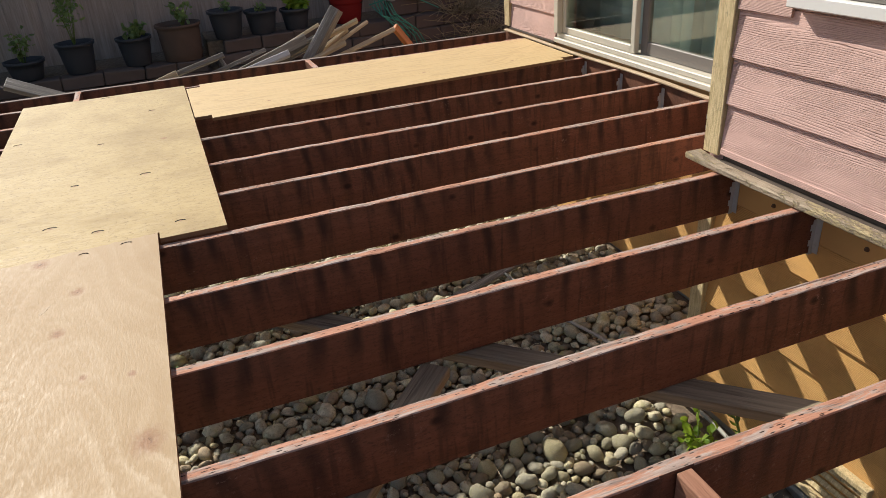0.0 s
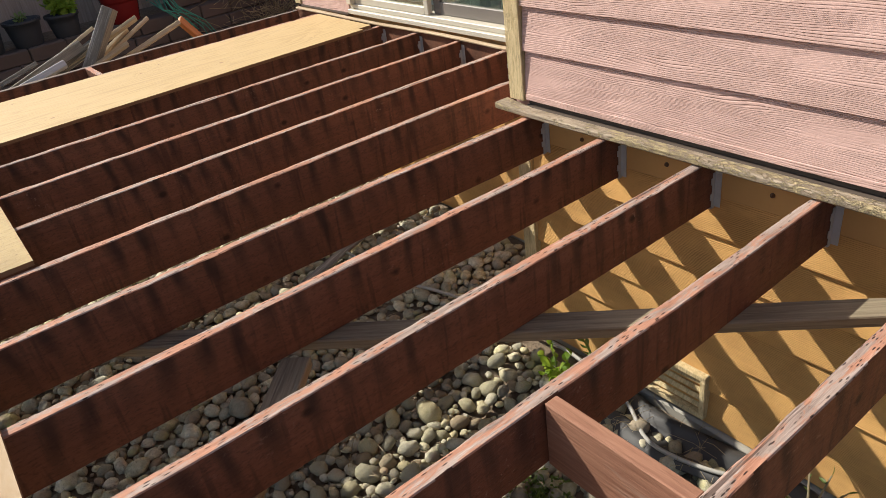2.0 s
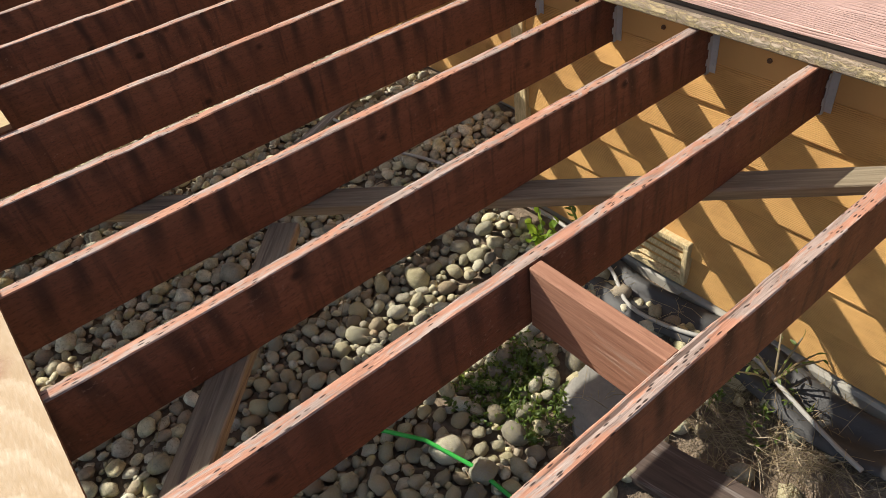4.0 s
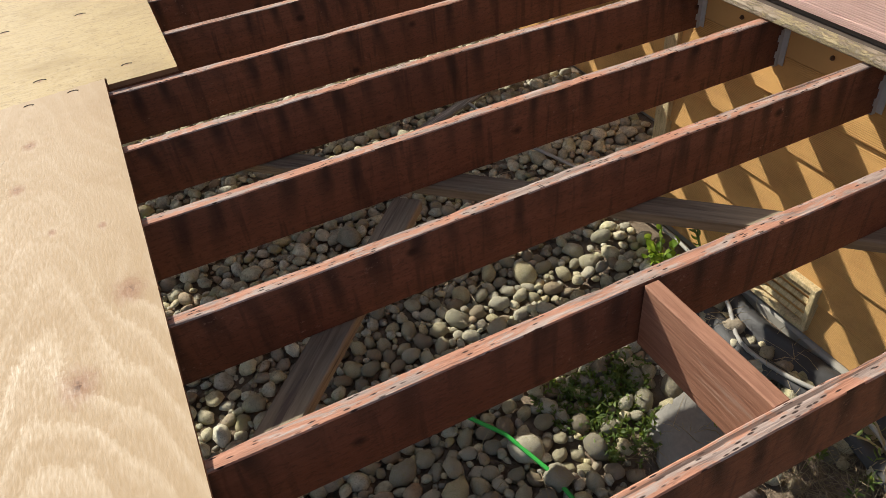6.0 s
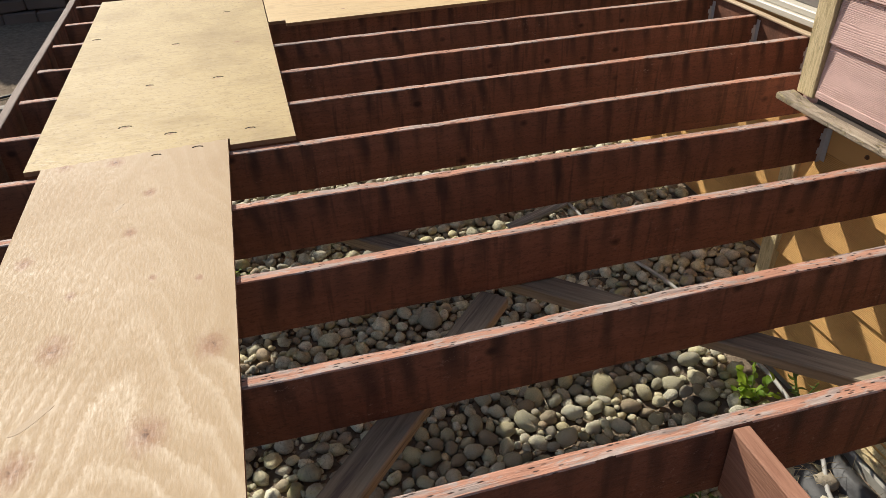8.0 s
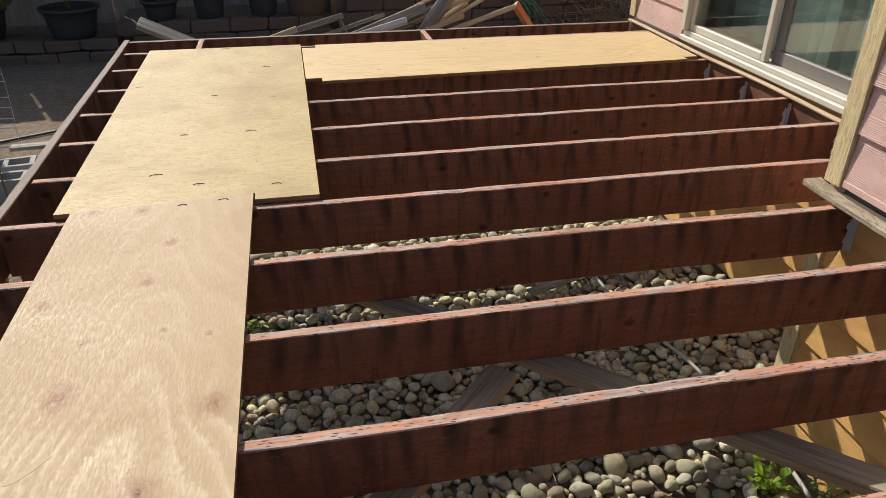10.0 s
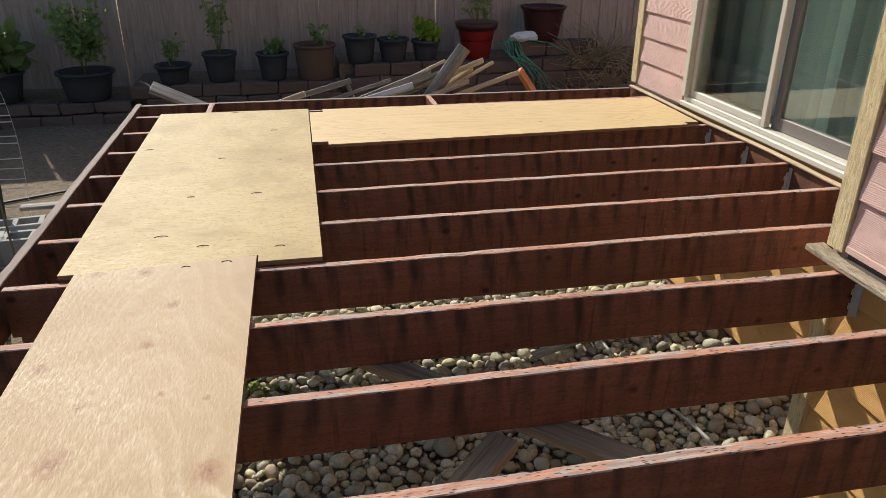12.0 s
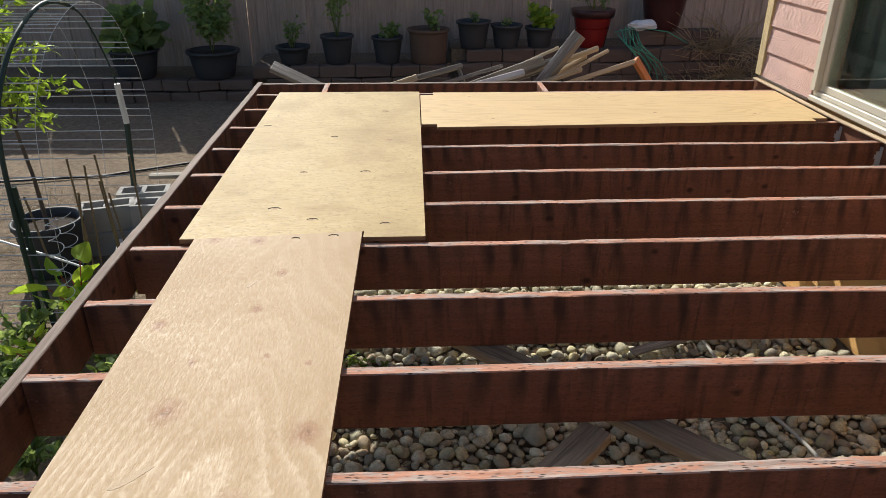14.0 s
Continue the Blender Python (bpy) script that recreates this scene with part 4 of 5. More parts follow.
def stone_pose(x, y, r):
    m = Matrix.Translation((x, y, GROUND - hollow(x, y) + 0.005 + 0.45 * r + rng.uniform(-0.014, 0.022)))
    turn = Euler((rng.gauss(0, 0.3), rng.gauss(0, 0.3), rng.uniform(0, 6.28))).to_matrix().to_4x4()
    return m @ turn @ Matrix.Scale(r * 1.05, 4)


placed.sort(key=lambda s: (s[0] - 1.75) ** 2 + 0.6 * (s[1] + 0.6) ** 2 + (9 if s[2] < 0.026 else 0))
verts, faces = [], []
proto = []
for i in range(14):
    b = stone_bm(i + 20, 2)
    proto.append(([v.co.copy() for v in b.verts], [[v.index for v in f.verts] for f in b.faces]))
    b.free()
for i, (x, y, r, q) in enumerate(placed):
    m = stone_pose(x, y, r)
    if i < 300:
        s = new("stone", shapes[int(q * 14)])
        s.parent = bed
        s.matrix_local = m
    else:
        vs, fs = proto[int(q * 14)]
        k = len(verts)
        verts.extend(m @ v for v in vs)
        faces.extend([[a + k for a in f] for f in fs])
me = bpy.data.meshes.new("gravel")
me.from_pydata(verts, [], faces)
me.materials.append(M_STONES)
me.shade_smooth()
s = new("gravel", me)
s.parent = bed
tagged(s, "the further stones of the bed", kind="stuff")

slab = obj("slate_slab", stone_bm(61, 3), M_SLATE, smooth=True)
slab.matrix_world = Matrix.Translation(on_bed(2.08, -1.42, 0.03)) @ pose(0, 0, 0, 4, -3, 40) @ Matrix.Diagonal((0.17, 0.15, 0.035, 1))
tagged(slab, "flat dark grey slab lying on the earth", "slab")


# ---- under the deck: plants, pipe, hose, planks ----
def weed_patch(name, spots, mat, label, seed, leaf_len, leaf_w, per, height, spread, category="plant"):
    """Low plants: many stems with small leaves around each spot."""
    r = random.Random(seed)
    bm = bmesh.new()
    for x, y in spots:
        x, y, _ = on_bed(x, y)
        for _ in range(per):
            a, d = r.uniform(0, 6.28), spread * math.sqrt(r.random())
            base = Vector((x + d * math.cos(a), y + d * math.sin(a), 0))
            base.z = GROUND - hollow(base.x, base.y)
            h = height * r.uniform(0.4, 1.0)
            lean = Vector((r.gauss(0, 0.3), r.gauss(0, 0.3), 1)).normalized()
            for k in range(5):
                at = base + lean * h * (0.35 + 0.65 * k / 4)
                dr = Vector((r.gauss(0, 1), r.gauss(0, 1), r.uniform(0, 0.9)))
                blade(bm, at, dr, leaf_len * r.uniform(0.6, 1.2), leaf_w * r.uniform(0.7, 1.2), 0.3, r)
            tube([base, base + lean * h], 0.0015, 3, bm)
    return tagged(obj(name, bm, mat), label, category, kind="stuff")


weed_patch("weeds", [(1.93, -1.13), (1.80, -1.08), (2.03, -1.05), (1.90, -1.28)], M_LEAF, "low green weeds growing among the stones", 1, 0.022, 0.012, 110, 0.075, 0.15)
weed_patch("weeds", [(0.42, 1.0), (0.56, 0.95)], M_LEAF, "green weeds growing under the deck", 2, 0.03, 0.016, 18, 0.08, 0.10)


def leafy_plant(name, at, height, leaves, length, width, mat, stem_mat, label, seed, spread=0.5, lobes=0, stalks=7):
    """A plant of several arching stalks with broad leaves."""
    r = random.Random(seed)
    e = thing(name, label, "plant", at=at)
    st, lv = bmesh.new(), bmesh.new()
    for i in range(stalks):
        a = 6.28 * i / stalks + r.uniform(-0.4, 0.4)
        out = Vector((math.cos(a), math.sin(a), 0)) * spread * height * r.uniform(0.4, 1.0)
        h = height * r.uniform(0.6, 1.0)
        pts = [out * f * f + Vector((0, 0, h * f)) for f in (0, 0.35, 0.7, 1)]
        tube(pts, 0.004 + 0.006 * height, 5, st, 0.5)
        for k in range(leaves):
            f = 0.45 + 0.55 * k / max(1, leaves - 1)
            p = out * f * f + Vector((0, 0, h * f))
            d = out.normalized() * r.uniform(0.3, 1.2) + Vector((r.gauss(0, 0.6), r.gauss(0, 0.6), r.uniform(0.0, 0.9)))
            blade(lv, p, d, length * r.uniform(0.7, 1.2), width * r.uniform(0.7, 1.2), 0.3, r, lobes)
    tagged(part("stem", st, stem_mat, e), kind="stuff")
    tagged(part("foliage", lv, mat, e), kind="stuff")
    return e


leafy_plant("leafy_weed", on_bed(2.60, -0.62), 0.18, 7, 0.035, 0.028, M_BRIGHT, M_LEAF, "bright green leafy weed by the house footing", 3, 0.6, 1, 9)
leafy_plant("leafy_weed", on_bed(2.70, -0.78), 0.34, 7, 0.035, 0.02, M_LEAF, M_LEAF, "thin green seedling by the house footing", 8, 0.4, 0, 6)
leafy_plant("leafy_weed", on_bed(2.62, -1.80), 0.30, 6, 0.03, 0.012, M_LEAF, M_STRAW, "wiry seeding weed beside the footing", 9, 0.7, 0, 7)


def straw(name, spots, label, seed, per, length, spread, lift=0.5, thick=0.0016):
    r = random.Random(seed)
    bm = bmesh.new()
    for x, y, z in spots:
        x, y, z = on_bed(x, y, z - GROUND)
        for _ in range(per):
            a, d = r.uniform(0, 6.28), spread * r.random()
            p = Vector((x + d * math.cos(a), y + d * math.sin(a), z))
            q = Vector((r.gauss(0, 1), r.gauss(0, 1), abs(r.gauss(0, lift)))).normalized()
            n = length * r.uniform(0.4, 1.2)
            side = Vector((r.gauss(0, 1), r.gauss(0, 1), r.gauss(0, 0.4))) * n * 0.3
            tube([p, p + q * n * 0.5 + side * 0.5, p + q * n + side - Vector((0, 0, 0.25 * n))], thick, 3, bm, 0.6)
    return tagged(obj(name, bm, M_STRAW), label, "dry grass", kind="stuff")


straw("dry_grass", [(2.42, -1.62, GROUND), (2.55, -1.75, GROUND), (2.35, -1.85, GROUND), (2.58, -1.98, GROUND), (2.45, -2.1, GROUND)], "tangled dry grass on the earth by the wall", 5, 190, 0.17, 0.20, 0.5, 0.0013)
straw("dry_grass", [(2.05, -1.42, GROUND + 0.05), (2.15, -1.55, GROUND + 0.05), (2.0, -1.6, GROUND + 0.03), (1.9, -1.5, GROUND + 0.03), (2.6, -1.05, GROUND + 0.06), (2.66, -1.35, GROUND + 0.07)], "bleached straw and twigs on the dark slab and sheeting", 16, 22, 0.12, 0.14, 0.2, 0.0012)
straw("dry_grass", [(1.6, -0.4, GROUND + 0.06), (2.2, 0.2, GROUND + 0.06), (1.0, -0.2, GROUND + 0.06), (2.5, -1.2, GROUND), (0.7, 0.35, GROUND), (1.5, -1.3, GROUND + 0.04)], "scattered dry straw on the stones", 6, 9, 0.2, 0.35, 0.25)

pipe = [(2.50, 1.1), (2.56, 0.7), (2.62, 0.35), (2.72, -0.1), (2.74, -0.4), (2.70, -0.75), (2.66, -0.98), (2.55, -1.18), (2.56, -1.42), (2.64, -1.66), (2.59, -1.88), (2.48, -2.2)]
tagged(obj("conduit", tube([on_bed(x, y, 0.075 + 0.02 * math.sin(7 * y)) for x, y in smooth_line(pipe, 5)], 0.0095, 8), M_PIPE, smooth=True), "pale grey plastic conduit lying along the wall", "pipe")
tagged(obj("garden_hose", tube([on_bed(1.20, -0.72, 0.05), on_bed(1.31, -0.88, 0.10), on_bed(1.40, -0.99, 0.11), on_bed(1.49, -1.11, 0.09), on_bed(1.56, -1.30, 0.06), on_bed(1.60, -1.6, 0.03)], 0.009, 8), M_HOSE, smooth=True),
       "bright green garden hose lying on the stones", "hose")
bm = bmesh.new()
rows = []
for i in range(61):
    y = -0.72 - 0.03 * i
    row = []
    for k in range(13):
        u = k / 12
        p = Vector((2.53 + 0.06 * noise.noise(Vector((y * 2.2, 3, 0))) + (2.765 - 2.53) * u, y, 0))
        fold = 0.030 * abs(noise.noise(Vector((u * 3.1, y * 2.4, 5)))) + 0.020 * math.sin(u * 9 + 2 * noise.noise(Vector((y * 1.7, 0, 8)))) + 0.006 * noise.noise(Vector((u * 14, y * 22, 1)))
        p.z = GROUND - hollow(p.x, p.y) + 0.035 + fold
        row.append((bm.verts.new(p), bm.verts.new(p - Vector((0, 0, 0.004)))))
    rows.append(row)
for a, b in zip(rows, rows[1:]):
    for k in range(12):
        bm.faces.new((a[k][0], b[k][0], b[k + 1][0], a[k + 1][0]))
        bm.faces.new((a[k][1], a[k + 1][1], b[k + 1][1], b[k][1]))
    bm.faces.new((a[0][0], a[0][1], b[0][1], b[0][0]))
    bm.faces.new((a[12][0], b[12][0], b[12][1], a[12][1]))
edge = obj("plastic_sheeting", bm, M_SHEETING, smooth=True)
tagged(edge, "crumpled black plastic sheeting along the house footing", "sheeting")
b = obj("footing_lip", timber(2.2, 0.07, 0.09, 0.01, 18, 0.02, 77), M_CONC)
b.matrix_world = between((2.812, -0.75, GROUND + 0.055), (2.798, -2.95, GROUND + 0.055))
tagged(b, "rough concrete lip along the footing", "footing")
b = obj("old_plank", timber(1.1, 0.2, 0.04, 0.004, 12, 0.01, 71), M_DARKPLANK)
b.matrix_world = between(on_bed(2.02, -1.60, 0.05), on_bed(2.22, -2.68, 0.05))
tagged(b, "dark weathered plank lying on the earth", "plank")
for (x0, y0), (x1, y1) in (((2.05, 0.95), (2.75, 1.25)), ((2.3, 1.4), (2.9, 1.2))):
    b = obj("scrap_board", timber(((x1 - x0) ** 2 + (y1 - y0) ** 2) ** 0.5, 0.07, 0.018, 0.002, 6, 0.004, x0), M_GREY)
    b.matrix_world = between(on_bed(x0, y0, 0.11), on_bed(x1, y1, 0.10))
    tagged(b, "grey scrap board on the stones", "board", "scrap boards on the stones")

# ---- yard: fence, retaining wall, pots ----
fence = thing("fence", "weathered brown vertical board fence", "fence")
rng = random.Random(21)
meshes = []
for i in range(6):
    bm = box(-0.079, 0.079, -0.009, 0.009, -0.02 * (i % 3), 2.75, 0.003)
    bmesh.ops.subdivide_edges(bm, edges=[e for e in bm.edges if abs(e.verts[0].co.z - e.verts[1].co.z) > 1], cuts=4)
    for v in bm.verts:
        v.co.x += 0.006 * noise.noise(Vector((i * 5, v.co.z, 0)))
        v.co.y += 0.008 * noise.noise(Vector((i * 9, v.co.z, 4)))
    me = bpy.data.meshes.new("board")
    bm.to_mesh(me)
    bm.free()
    me.materials.append(M_FENCE)
    meshes.append(me)
x = -11.0
while x < 9.5:
    b = new("board", meshes[rng.randrange(6)])
    b.parent = fence
    b.location = (x, 8.6 + (0.011 if len(fence.children) % 2 else -0.011) + rng.uniform(-0.002, 0.002), -1.05 + rng.uniform(-0.03, 0.03))
    b.rotation_euler = (0, radians(rng.gauss(0, 0.35)), radians(rng.gauss(0, 0.4)))
    x += 0.141 + rng.uniform(0, 0.006)
for z in (-0.6, 0.5, 1.4):
    part("rail", box(-11, 9.5, 8.63, 8.67, z, z + 0.09, 0.003), M_FENCE, fence)

tiers = thing("retaining_wall", "low stepped retaining wall of brown concrete blocks", "retaining wall")
rng = random.Random(5)


def course(x0, x1, y, z0, h, depth=0.28):
    x = x0 + rng.uniform(0, 0.2)
    while x < x1:
        w = min(rng.uniform(0.36, 0.5), x1 - x)
        if w > 0.08:
            bm = box(x + 0.004, x + w - 0.004, y + rng.uniform(-0.015, 0.015), y + depth, z0 + 0.003, z0 + h, 0.014)
            for v in bm.verts:
                v.co += Vector((0.022 * noise.noise(v.co * 7), 0.045 * noise.noise(v.co * 6), 0.03 * noise.noise(v.co * 5)))
            part("block", bm, M_TIER, tiers)
        x += w


for x0, x1, top in ((-7.0, -1.35, -0.98), (-1.35, 1.38, -0.80), (1.38, 7.0, -0.605)):
    n = max(1, round((top - GROUND) / 0.16))
    h = (top - GROUND + 0.03) / n
    for i in range(n):
        course(x0, x1, 7.42 + 0.035 * i, GROUND - 0.03 + h * i, h)
    part("earth_fill", box(x0, x1, 7.7 + 0.03, 8.58, GROUND - 0.03, top - 0.015), M_SOIL, tiers)
course(3.95, 5.2, 7.75, -0.604, 0.20, 0.3)


def pot(x, w, top, bottom, y, mat, label, soil_mat=M_EARTH, rim=0.025, taper=0.74, category="plant pot"):
    r, h = w / 2, top - bottom
    e = thing("plant_pot", label, category, at=(x, y, bottom))
    prof = [(r * taper * 0.96, 0), (r * taper, 0.01)] + [(r * (taper + (0.97 - taper) * f), h * f) for f in (0.3, 0.6, 0.86)]
    prof += [(r * 0.985, h - rim * 1.6), (r * 1.03, h - rim * 1.5), (r * 1.04, h), (r * 0.95, h), (r * 0.9, h - 0.05), (r * 0.82, h * 0.5)]
    part("body", lathe(prof, 28), mat, e, smooth=True)
    part("soil", lathe([(r * 0.9, h - 0.075), (r * 0.9, h - 0.06), (r * 0.5, h - 0.05)], 18), soil_mat, e)
    return e


BLACKPOT = "black plastic nursery pot on the retaining wall"
pot(-2.98, 0.66, -0.59, -0.979, 7.75, M_POT, BLACKPOT)
pot(-1.91, 0.70, -0.61, -0.979, 7.75, M_POT, BLACKPOT)
pot(-0.81, 0.46, -0.56, -0.80, 7.75, M_POT, BLACKPOT)
pot(-0.20, 0.45, -0.42, -0.799, 7.75, M_POT, BLACKPOT)
pot(0.49, 0.43, -0.44, -0.799, 7.75, M_POT, "dark grey-green plastic pot with a small plant")
pot(1.06, 0.56, -0.34, -0.799, 7.75, M_BARREL, "dark brown half-barrel planter", taper=0.86)
pot(1.68, 0.46, -0.24, -0.604, 7.75, M_POT, BLACKPOT)
pot(2.14, 0.43, -0.29, -0.604, 7.75, M_POT, BLACKPOT)
pot(2.60, 0.40, -0.32, -0.604, 7.75, M_POT, BLACKPOT)
red = pot(3.34, 0.57, -0.10, -0.604, 7.80, M_REDPOT, "large glazed red pot with a dark rim", taper=0.66)
part("rim", lathe([(0.272, 0.40), (0.287, 0.405), (0.301, 0.455), (0.303, 0.506), (0.265, 0.508)], 28), M_GLAZE, red, "dark glazed rim", True)
pot(4.35, 0.64, 0.09, -0.40, 7.9, M_GLAZE, "large dark red-brown glazed pot", taper=0.7)


def bush(name, at, size, n, length, width, mat, label, seed, height=1.0, base=None):
    """A rounded, uneven plant: branching stems and loose leaves with gaps."""
    r = random.Random(seed)
    e = thing(name, label, "plant", at=at)
    st, lv = bmesh.new(), bmesh.new()
    tips = []
    for i in range(9):
        a = 6.28 * i / 9 + r.uniform(-0.3, 0.3)
        f = r.uniform(0.3, 1.0)
        tip = Vector((math.cos(a) * size * f, math.sin(a) * size * f, height * size * r.uniform(0.7, 1.9)))
        tips.append(tip)
        tube([Vector((0, 0, -0.05)), tip * 0.5 + Vector((0, 0, 0.1 * size)), tip], 0.006, 4, st, 0.4)
    for _ in range(n):
        t = tips[r.randrange(len(tips))]
        p = t * r.uniform(0.45, 1.05) + Vector((r.gauss(0, 0.16), r.gauss(0, 0.16), r.gauss(0, 0.13))) * size
        blade(lv, p, Vector((r.gauss(0, 1), r.gauss(0, 1), r.gauss(0.1, 0.6))), length * r.uniform(0.6, 1.2), width * r.uniform(0.6, 1.2), 0.3, r, 1)
    tagged(part("stems", st, M_LEAF, e), kind="stuff")
    tagged(part("foliage", lv, mat, e), kind="stuff")
    return e


bush("squash_plant", (-2.95, 7.75, -0.72), 0.50, 190, 0.20, 0.2, M_DUSK, "squash plant with broad green leaves", 31, 0.75)
bush("shrub", (-1.91, 7.75, -0.60), 0.46, 700, 0.075, 0.055, M_DUSK, "round-leaved green shrub in a pot", 32, 0.9)
bush("potted_plant", (-0.81, 7.75, -0.6), 0.16, 90, 0.06, 0.04, M_DUSK, "small green potted plant", 33, 1.2)
bush("tall_plant", (-0.20, 7.75, -0.46), 0.26, 170, 0.08, 0.03, M_DUSK, "tall thin tomato plant in a pot", 34, 2.2)
bush("potted_plant", (0.52, 7.75, -0.5), 0.17, 90, 0.08, 0.05, M_DUSK, "small pale green potted plant", 35, 0.7)
bush("potted_plant", (1.12, 7.75, -0.38), 0.14, 55, 0.07, 0.05, M_DUSK, "small green plant in a barrel", 36, 1.1)
bush("potted_plant", (1.70, 7.75, -0.28), 0.10, 20, 0.06, 0.03, M_DUSK, "nearly bare little potted plant", 37, 0.8)
bush("potted_plant", (2.14, 7.75, -0.33), 0.09, 16, 0.06, 0.03, M_DUSK, "nearly bare little potted plant", 38, 0.8)
bush("potted_plant", (2.62, 7.75, -0.36), 0.20, 120, 0.11, 0.075, M_BRIGHT, "yellow-green leafy potted plant", 39, 0.8)
bush("potted_plant", (3.34, 7.8, -0.15), 0.24, 110, 0.1, 0.03, M_DUSK, "grassy green plant in the red pot", 40, 1.2)

# folded green wire frame with a pale bag on it
rack = thing("wire_stand", "tangled green wire stand with a pale plastic bag", "wire stand", at=(3.95, 7.36, 0))
rng = random.Random(9)
for i in range(9):
    x0, x1 = rng.uniform(-0.35, 0.05), rng.uniform(0.0, 0.5)
    z1 = rng.uniform(-1.15, -0.7)
    pts = [(x0, 0.05, -0.33 + rng.uniform(-0.06, 0.05)), (x0 + 0.3 * (x1 - x0) - 0.08, -0.06, -0.5), (x0 + 0.7 * (x1 - x0), -0.1, (z1 - 0.5) / 2), (x1, -0.02, z1)]
    part("wire", tube(pts, 0.0075, 5), M_CORD, rack)
part("wire", tube([(-0.38, 0.08, -0.36), (-0.1, -0.05, -0.28), (0.3, -0.05, -0.34), (0.62, 0.05, -0.5)], 0.008, 5), M_CORD, rack)
bag = stone_bm(83, 3)
for v in bag.verts:
    v.co = Vector((v.co.x * 0.17 - 0.02, v.co.y * 0.12 + 0.02, v.co.z * 0.11 - 0.26)) + Vector((0, 0, 0.03 * noise.noise(v.co * 5)))
part("bag", bag, M_BAG, rack, "crumpled pale plastic bag")

straw("dry_brush", [(5.0, 7.1, GROUND), (5.35, 7.0, GROUND), (5.2, 7.2, GROUND + 0.3), (5.0, 7.5, -0.62), (5.3, 7.6, -0.62), (4.7, 7.05, GROUND)], "heap of dry brush beside the retaining wall", 14, 110, 0.75, 0.3, 0.9, 0.0046)
straw("dry_grass", [(4.2, 6.9, GROUND), (3.4, 6.8, GROUND), (2.4, 7.1, GROUND), (4.6, 6.6, GROUND), (1.6, 7.2, GROUND)], "dry grass at the foot of the retaining wall", 15, 80, 0.3, 0.4, 0.6, 0.0028)

# ---- yard: heap of torn-off lumber behind the deck ----
HEAP = "lumber heap behind the deck"


def stick(top, low, w, h, mat, label, roll=0.0, extend=0.0, name="board"):
    a, b = Vector(top), Vector(low)
    b = b + (b - a).normalized() * extend
    ob = obj(name, timber((b - a).length, w, h, 0.004, 8, 0.006, a.x * 3 + a.z), mat)
    ob.matrix_world = between(a, b, roll)
    return tagged(ob, label, "board", HEAP)


for i, (x0, y0, x1, y1, z) in enumerate(((1.0, 3.65, 2.5, 3.65, 0), (1.0, 4.35, 2.5, 4.35, 0), (1.15, 3.4, 1.15, 4.6, 1), (2.3, 3.4, 2.3, 4.6, 1), (1.0, 3.65, 2.5, 3.65, 2), (1.0, 4.35, 2.5, 4.35, 2), (1.3, 3.4, 1.3, 4.6, 3), (2.2, 3.4, 2.2, 4.6, 3))):
    stick((x0, y0, GROUND + 0.145 * (z + 1)), (x1, y1, GROUND + 0.145 * (z + 1)), 0.14, 0.14, M_GREY, "thick grey timber at the base of the heap", name="timber")
stick((-0.40, 4.0, -0.10), (0.00, 4.0, -0.29), 0.14, 0.04, M_GREY, "wide grey board sticking up behind the deck", 20, 1.9)
stick((2.27, 4.0, 0.17), (1.94, 4.0, -0.28), 0.13, 0.09, M_GREY, "thick weathered grey post leaning on the heap", 35, 1.0, "old_post")
stick((1.99, 4.05, -0.04), (1.30, 4.0, -0.28), 0.045, 0.09, M_GREY, "long grey board with a sawn end", 10, 0.9)
stick((2.10, 4.1, -0.07), (1.60, 4.05, -0.25), 0.04, 0.09, M_GREY, "long grey board in the heap", -5, 0.9)
stick((1.80, 3.85, -0.13), (1.35, 3.85, -0.25), 0.09, 0.05, M_WHITE, "white-painted board in the heap", 25, 0.9)
stick((2.50, 4.1, 0.02), (2.18, 4.1, -0.10), 0.06, 0.03, M_PALE, "pale split board in the heap", 40, 1.3)
stick((2.80, 3.95, -0.07), (2.21, 3.95, -0.26), 0.05, 0.035, M_PALE, "long pale split board in the heap", 30, 1.0)
stick((2.32, 3.9, -0.125), (2.02, 3.9, -0.23), 0.07, 0.03, M_PALE, "short pale split board in the heap", 30, 0.9)
stick((2.42, 4.2, -0.07), (2.05, 4.1, -0.26), 0.05, 0.03, M_PALE, "pale splintered board in the heap", 60, 0.8)
stick((2.15, 4.15, 0.02), (1.72, 4.1, -0.16), 0.05, 0.03, M_PALE, "long splintered pale board in the heap", 15, 0.9)
stick((1.62, 3.95, -0.10), (1.10, 3.9, -0.24), 0.06, 0.03, M_GREY, "grey weathered board in the heap", 20, 0.6)
stick((2.62, 4.2, -0.02), (2.30, 4.15, -0.17), 0.035, 0.03, M_PALE, "narrow pale stick in the heap", 30, 0.9)
stick((2.84, 4.0, -0.07), (3.01, 4.0, -0.31), 0.09, 0.04, M_ORANGE, "orange-stained board end in the heap", 40, 1.05)
stick((1.27, 4.0, -0.10), (1.04, 4.0, -0.16), 0.08, 0.04, M_GREY, "short board with a sawn end on the heap", 20, 0.3)
stick((1.24, 4.0, -0.12), (1.31, 3.9, -0.30), 0.03, 0.03, M_GREY, "thin grey stick in the heap", 0, 0.7)
stick((0.86, 3.9, -0.175), (0.72, 3.9, -0.22), 0.10, 0.05, M_PALE, "splintered pale board end behind the deck", 10, 0.8)
